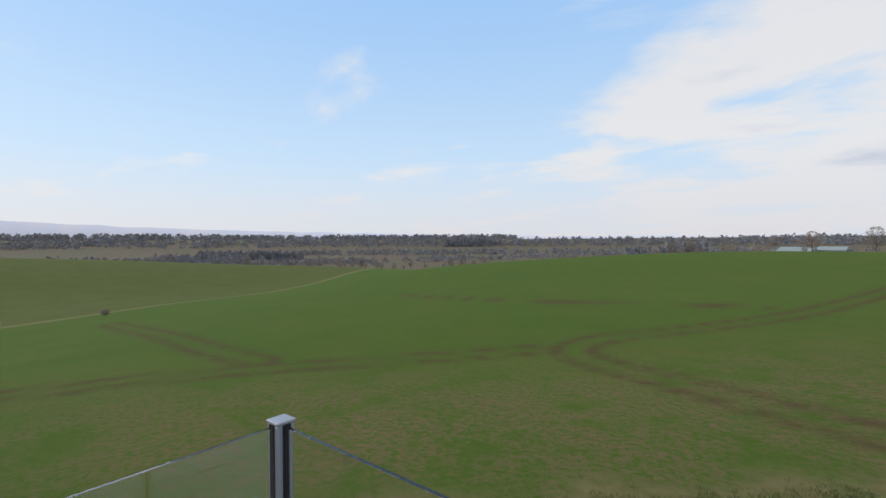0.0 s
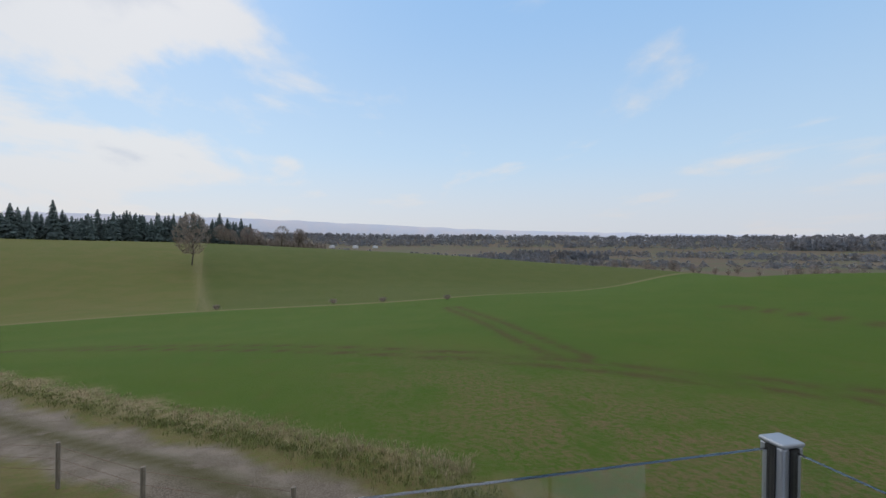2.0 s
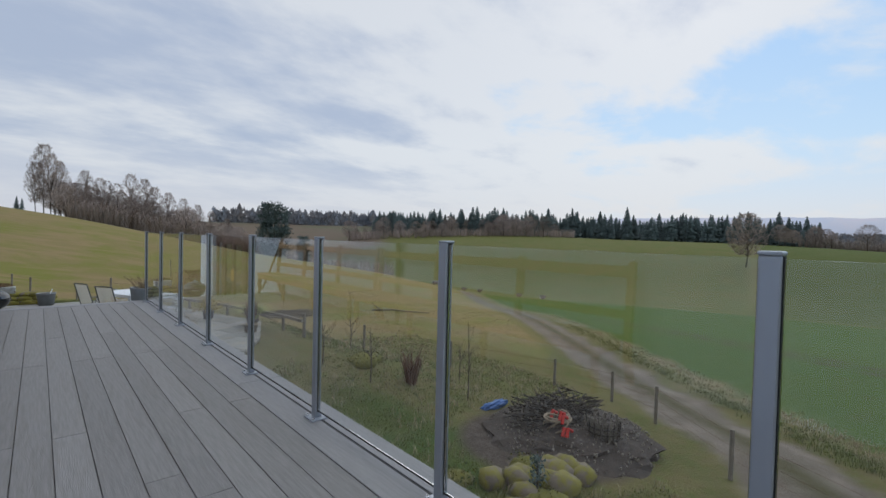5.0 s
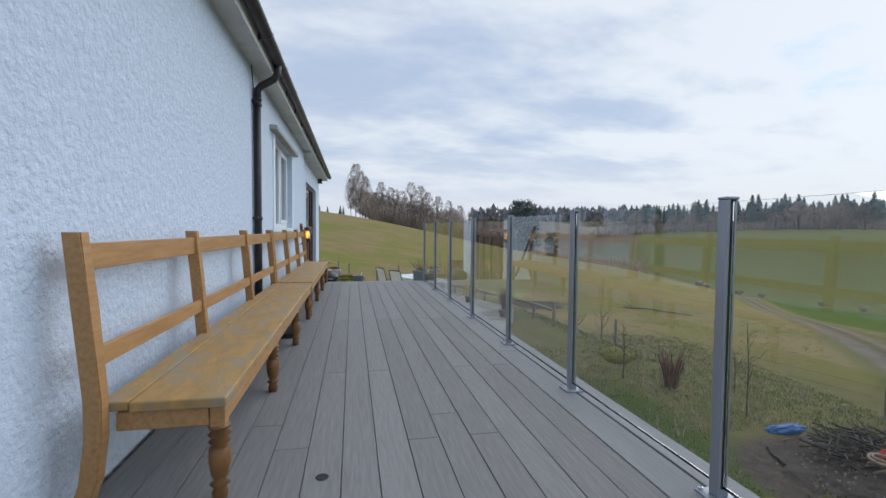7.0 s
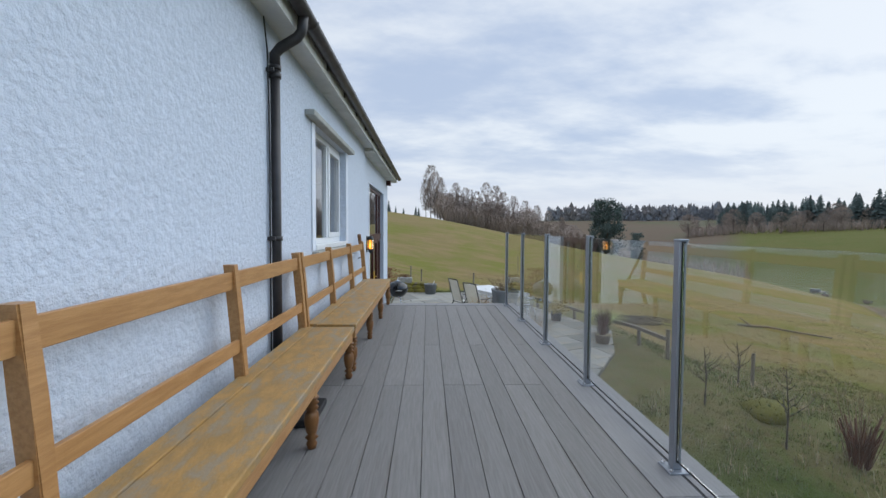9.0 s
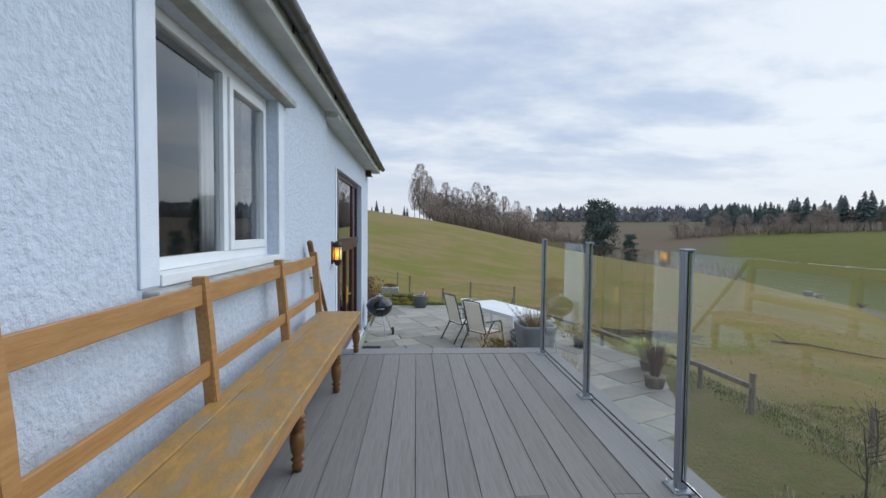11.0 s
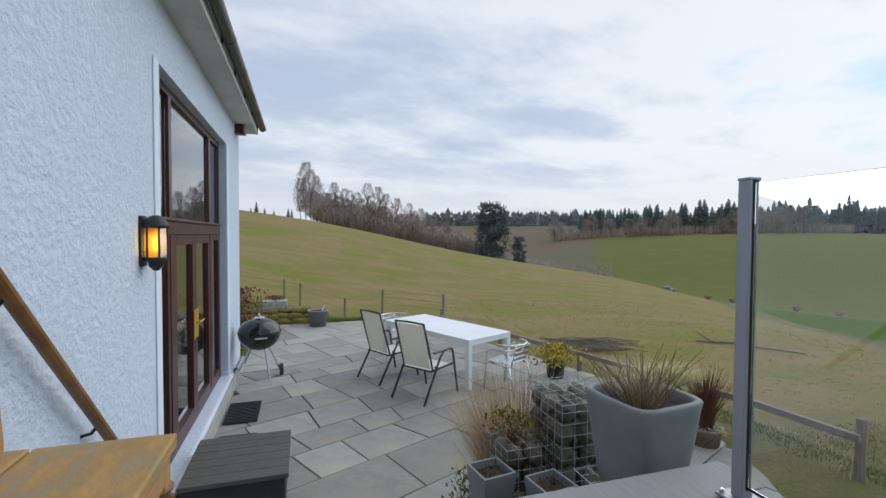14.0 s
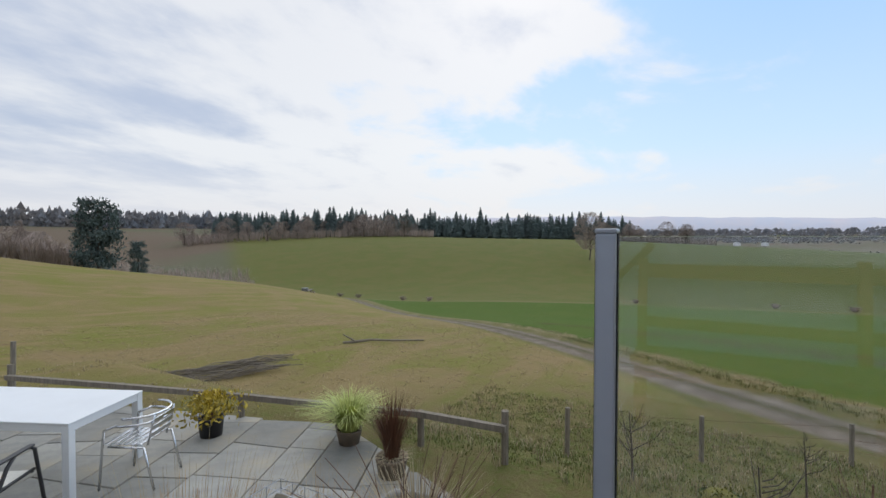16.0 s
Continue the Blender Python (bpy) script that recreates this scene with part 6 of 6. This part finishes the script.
barn(178.5, 400, 14, 24, 2.4, 75, "shed")
barn(181.2, 405, 12, 20, 2.2, 75, "shed")
for b_, l in ((88.0, 62), (90.4, 44), (93.2, 80), (95.6, 50)):
    barn(b_, 1400, 16, l, 5.0, -b_, "whitetab", "white_shed", "long white shed on the valley floor", "whitetab")
x, y = at_bearing(41.5, 118)
tl_ = thing("farm_trailer", "small flat farm trailer parked by the burn", "trailer", (x, y, gz(x, y)), 30)
part("bed", box(B(), -2.2, 2.2, -0.9, 0.9, 0.7, 0.85, 0.03), "greywood", tl_)
part("load", box(B(), -2.1, -1.0, -0.7, 0.7, 0.86, 1.5, 0.1), "zinc", tl_, "grey sheeted load")
for s in (-1, 1):
    part("wheel", tube(B(), [(0.2, s * 0.8, 0.38), (0.2, s * 1.0, 0.38)], 0.38, 14), "rubber", tl_)
part("drawbar", tube(B(), [(2.1, 0, 0.75), (3.4, 0, 0.5)], 0.06, 6), "greywood", tl_)

# ---- pieces: deck boards and flags ----
PITCH = 0.1655
rnd = random.Random(7)
cols = [(0.06 + PITCH * i, 0.06 + PITCH * (i + 1)) for i in range(14)]
shared = {}


def board(parent, mat, x0, x1, y0, y1, z0, z1, gap=0.0016):
    key = (round(x1 - x0, 3), round(y1 - y0, 3), mat)
    if key not in shared:
        bm_ = B()
        a, b2, h = (x1 - x0) / 2 - gap, (y1 - y0) / 2 - gap, (z1 - z0)
        lo = [bm_.verts.new((sx * a, sy * b2, -h)) for sx, sy in ((-1, -1), (1, -1), (1, 1), (-1, 1))]
        mi = [bm_.verts.new((sx * a, sy * b2, -0.003)) for sx, sy in ((-1, -1), (1, -1), (1, 1), (-1, 1))]
        to = [bm_.verts.new((sx * (a - 0.002), sy * (b2 - 0.002), 0)) for sx, sy in ((-1, -1), (1, -1), (1, 1), (-1, 1))]
        for u, v in ((lo, mi), (mi, to)):
            for j in range(4):
                bm_.faces.new((u[j], u[(j + 1) % 4], v[(j + 1) % 4], v[j]))
        bm_.faces.new(to)
        shared[key] = mesh_of(bm_, mat)
    o = part("plank", shared[key], mat, parent)
    o.location = ((x0 + x1) / 2, (y0 + y1) / 2, z1)
    return o


for i, (a, b_) in enumerate(cols):
    cuts = [D0 + 0.03, 2.53 + (1.2 if i % 2 else 0.0) + (0.0 if i % 3 else -0.9), 6.2 + (0.8 if i % 3 == 1 else -0.5), D1 - 0.21]
    for c, d in zip(cuts, cuts[1:]):
        board(deck_base, "deck", a, b_, c, d, -0.028, 0.0 - 0.001 * (i % 2))
board(deck_base, "deckedge", 2.378, 2.578, D0 + 0.03, 4.1, -0.028, 0.002)
board(deck_base, "deckedge", 2.378, 2.578, 4.1, D1 - 0.21, -0.028, 0.002)
board(deck_base, "deckedge", 2.590, 2.755, D0, 4.1, -0.028, 0.002)
board(deck_base, "deckedge", 2.590, 2.755, 4.1, D1 - 0.21, -0.028, 0.002)
# black filler added in the open groove to stand for its shade
part("joint_strip", box(B(), 2.5785, 2.5895, D0 + 0.05, D1 - 0.22, -0.028, -0.004), "rubber", deck_base, "dark filler strip standing for shade in the edging groove")
board(deck_base, "deckedge", 0.048, 1.40, D1 - 0.205, D1 + 0.02, -0.028, 0.002)
board(deck_base, "deckedge", 1.40, 2.755, D1 - 0.205, D1 + 0.02, -0.028, 0.002)

# no hole is cut: a black disc paints the shade inside it
hole = thing("knot_hole", "small dark disc standing for the shade of a hole in a deck board", "hole", (0.97, 2.24, 0.001))
part("rim", lathe(B(), [(0.03, 0.0), (0.026, 0.002)], 0, 0, 9), "rubber", hole)

# random-length sandstone flags in slanting courses
ANG = radians(24)
ca, sa = math.cos(ANG), math.sin(ANG)
rnd = random.Random(12)


def clip_poly(poly, f):
    out = []
    for p_, q in zip(poly, poly[1:] + poly[:1]):
        a, b2 = f(p_), f(q)
        if a >= 0:
            out.append(p_)
        if a * b2 < 0:
            t = a / (a - b2)
            out.append((p_[0] + (q[0] - p_[0]) * t, p_[1] + (q[1] - p_[1]) * t))
    return out


v_ = -2.0
count = 0
while v_ < 24:
    hgt = rnd.choice((0.46, 0.6, 0.6, 0.75))
    u_ = -6.0 + rnd.random()
    last = 0.0
    while u_ < 24:
        wid = rnd.choice((0.55, 0.75, 0.9, 1.05))
        g = 0.007
        sk = rnd.uniform(-.06, .06)
        quad = [(u_ + g + last, v_ + g), (u_ + wid - g + sk, v_ + g), (u_ + wid - g - sk, v_ + hgt - g), (u_ + g - last, v_ + hgt - g)]
        last = sk
        u_ += wid
        poly = [(ca * a - sa * b2 + 2.0, sa * a + ca * b2 + 6.0) for a, b2 in quad]
        for f in (lambda p_: p_[0] + 0.0, lambda p_: p_[1] - 9.9, lambda p_: 20.55 - p_[1], lambda p_: 6.05 - 0.33 * (p_[1] - 13.4) - p_[0], lambda p_: 4.60 + 0.62 * (p_[1] - 10.45) - p_[0], lambda p_: 5.25 + 0.374 * (p_[1] - 11.5) - p_[0]):
            if poly:
                poly = clip_poly(poly, f)
        if len(poly) < 3:
            continue
        ar = 0.5 * abs(sum(a[0] * b2[1] - b2[0] * a[1] for a, b2 in zip(poly, poly[1:] + poly[:1])))
        if ar < 0.02:
            continue
        cx, cy = sum(p_[0] for p_ in poly) / len(poly), sum(p_[1] for p_ in poly) / len(poly)
        bm = B()
        lo = [bm.verts.new((a - cx, b2 - cy, -0.04)) for a, b2 in poly]
        mi = [bm.verts.new((a - cx, b2 - cy, -0.008)) for a, b2 in poly]
        to = [bm.verts.new(((a - cx) * 0.99, (b2 - cy) * 0.99, 0)) for a, b2 in poly]
        n_ = len(poly)
        for s_, t_ in ((lo, mi), (mi, to)):
            for j in range(n_):
                bm.faces.new((s_[j], s_[(j + 1) % n_], t_[(j + 1) % n_], t_[j]))
        bm.faces.new(to)
        o = part("flagstone", bm, "flag", patio)
        o.location = (cx, cy, PAT + rnd.uniform(-0.004, 0.003))
        count += 1
    v_ += hgt
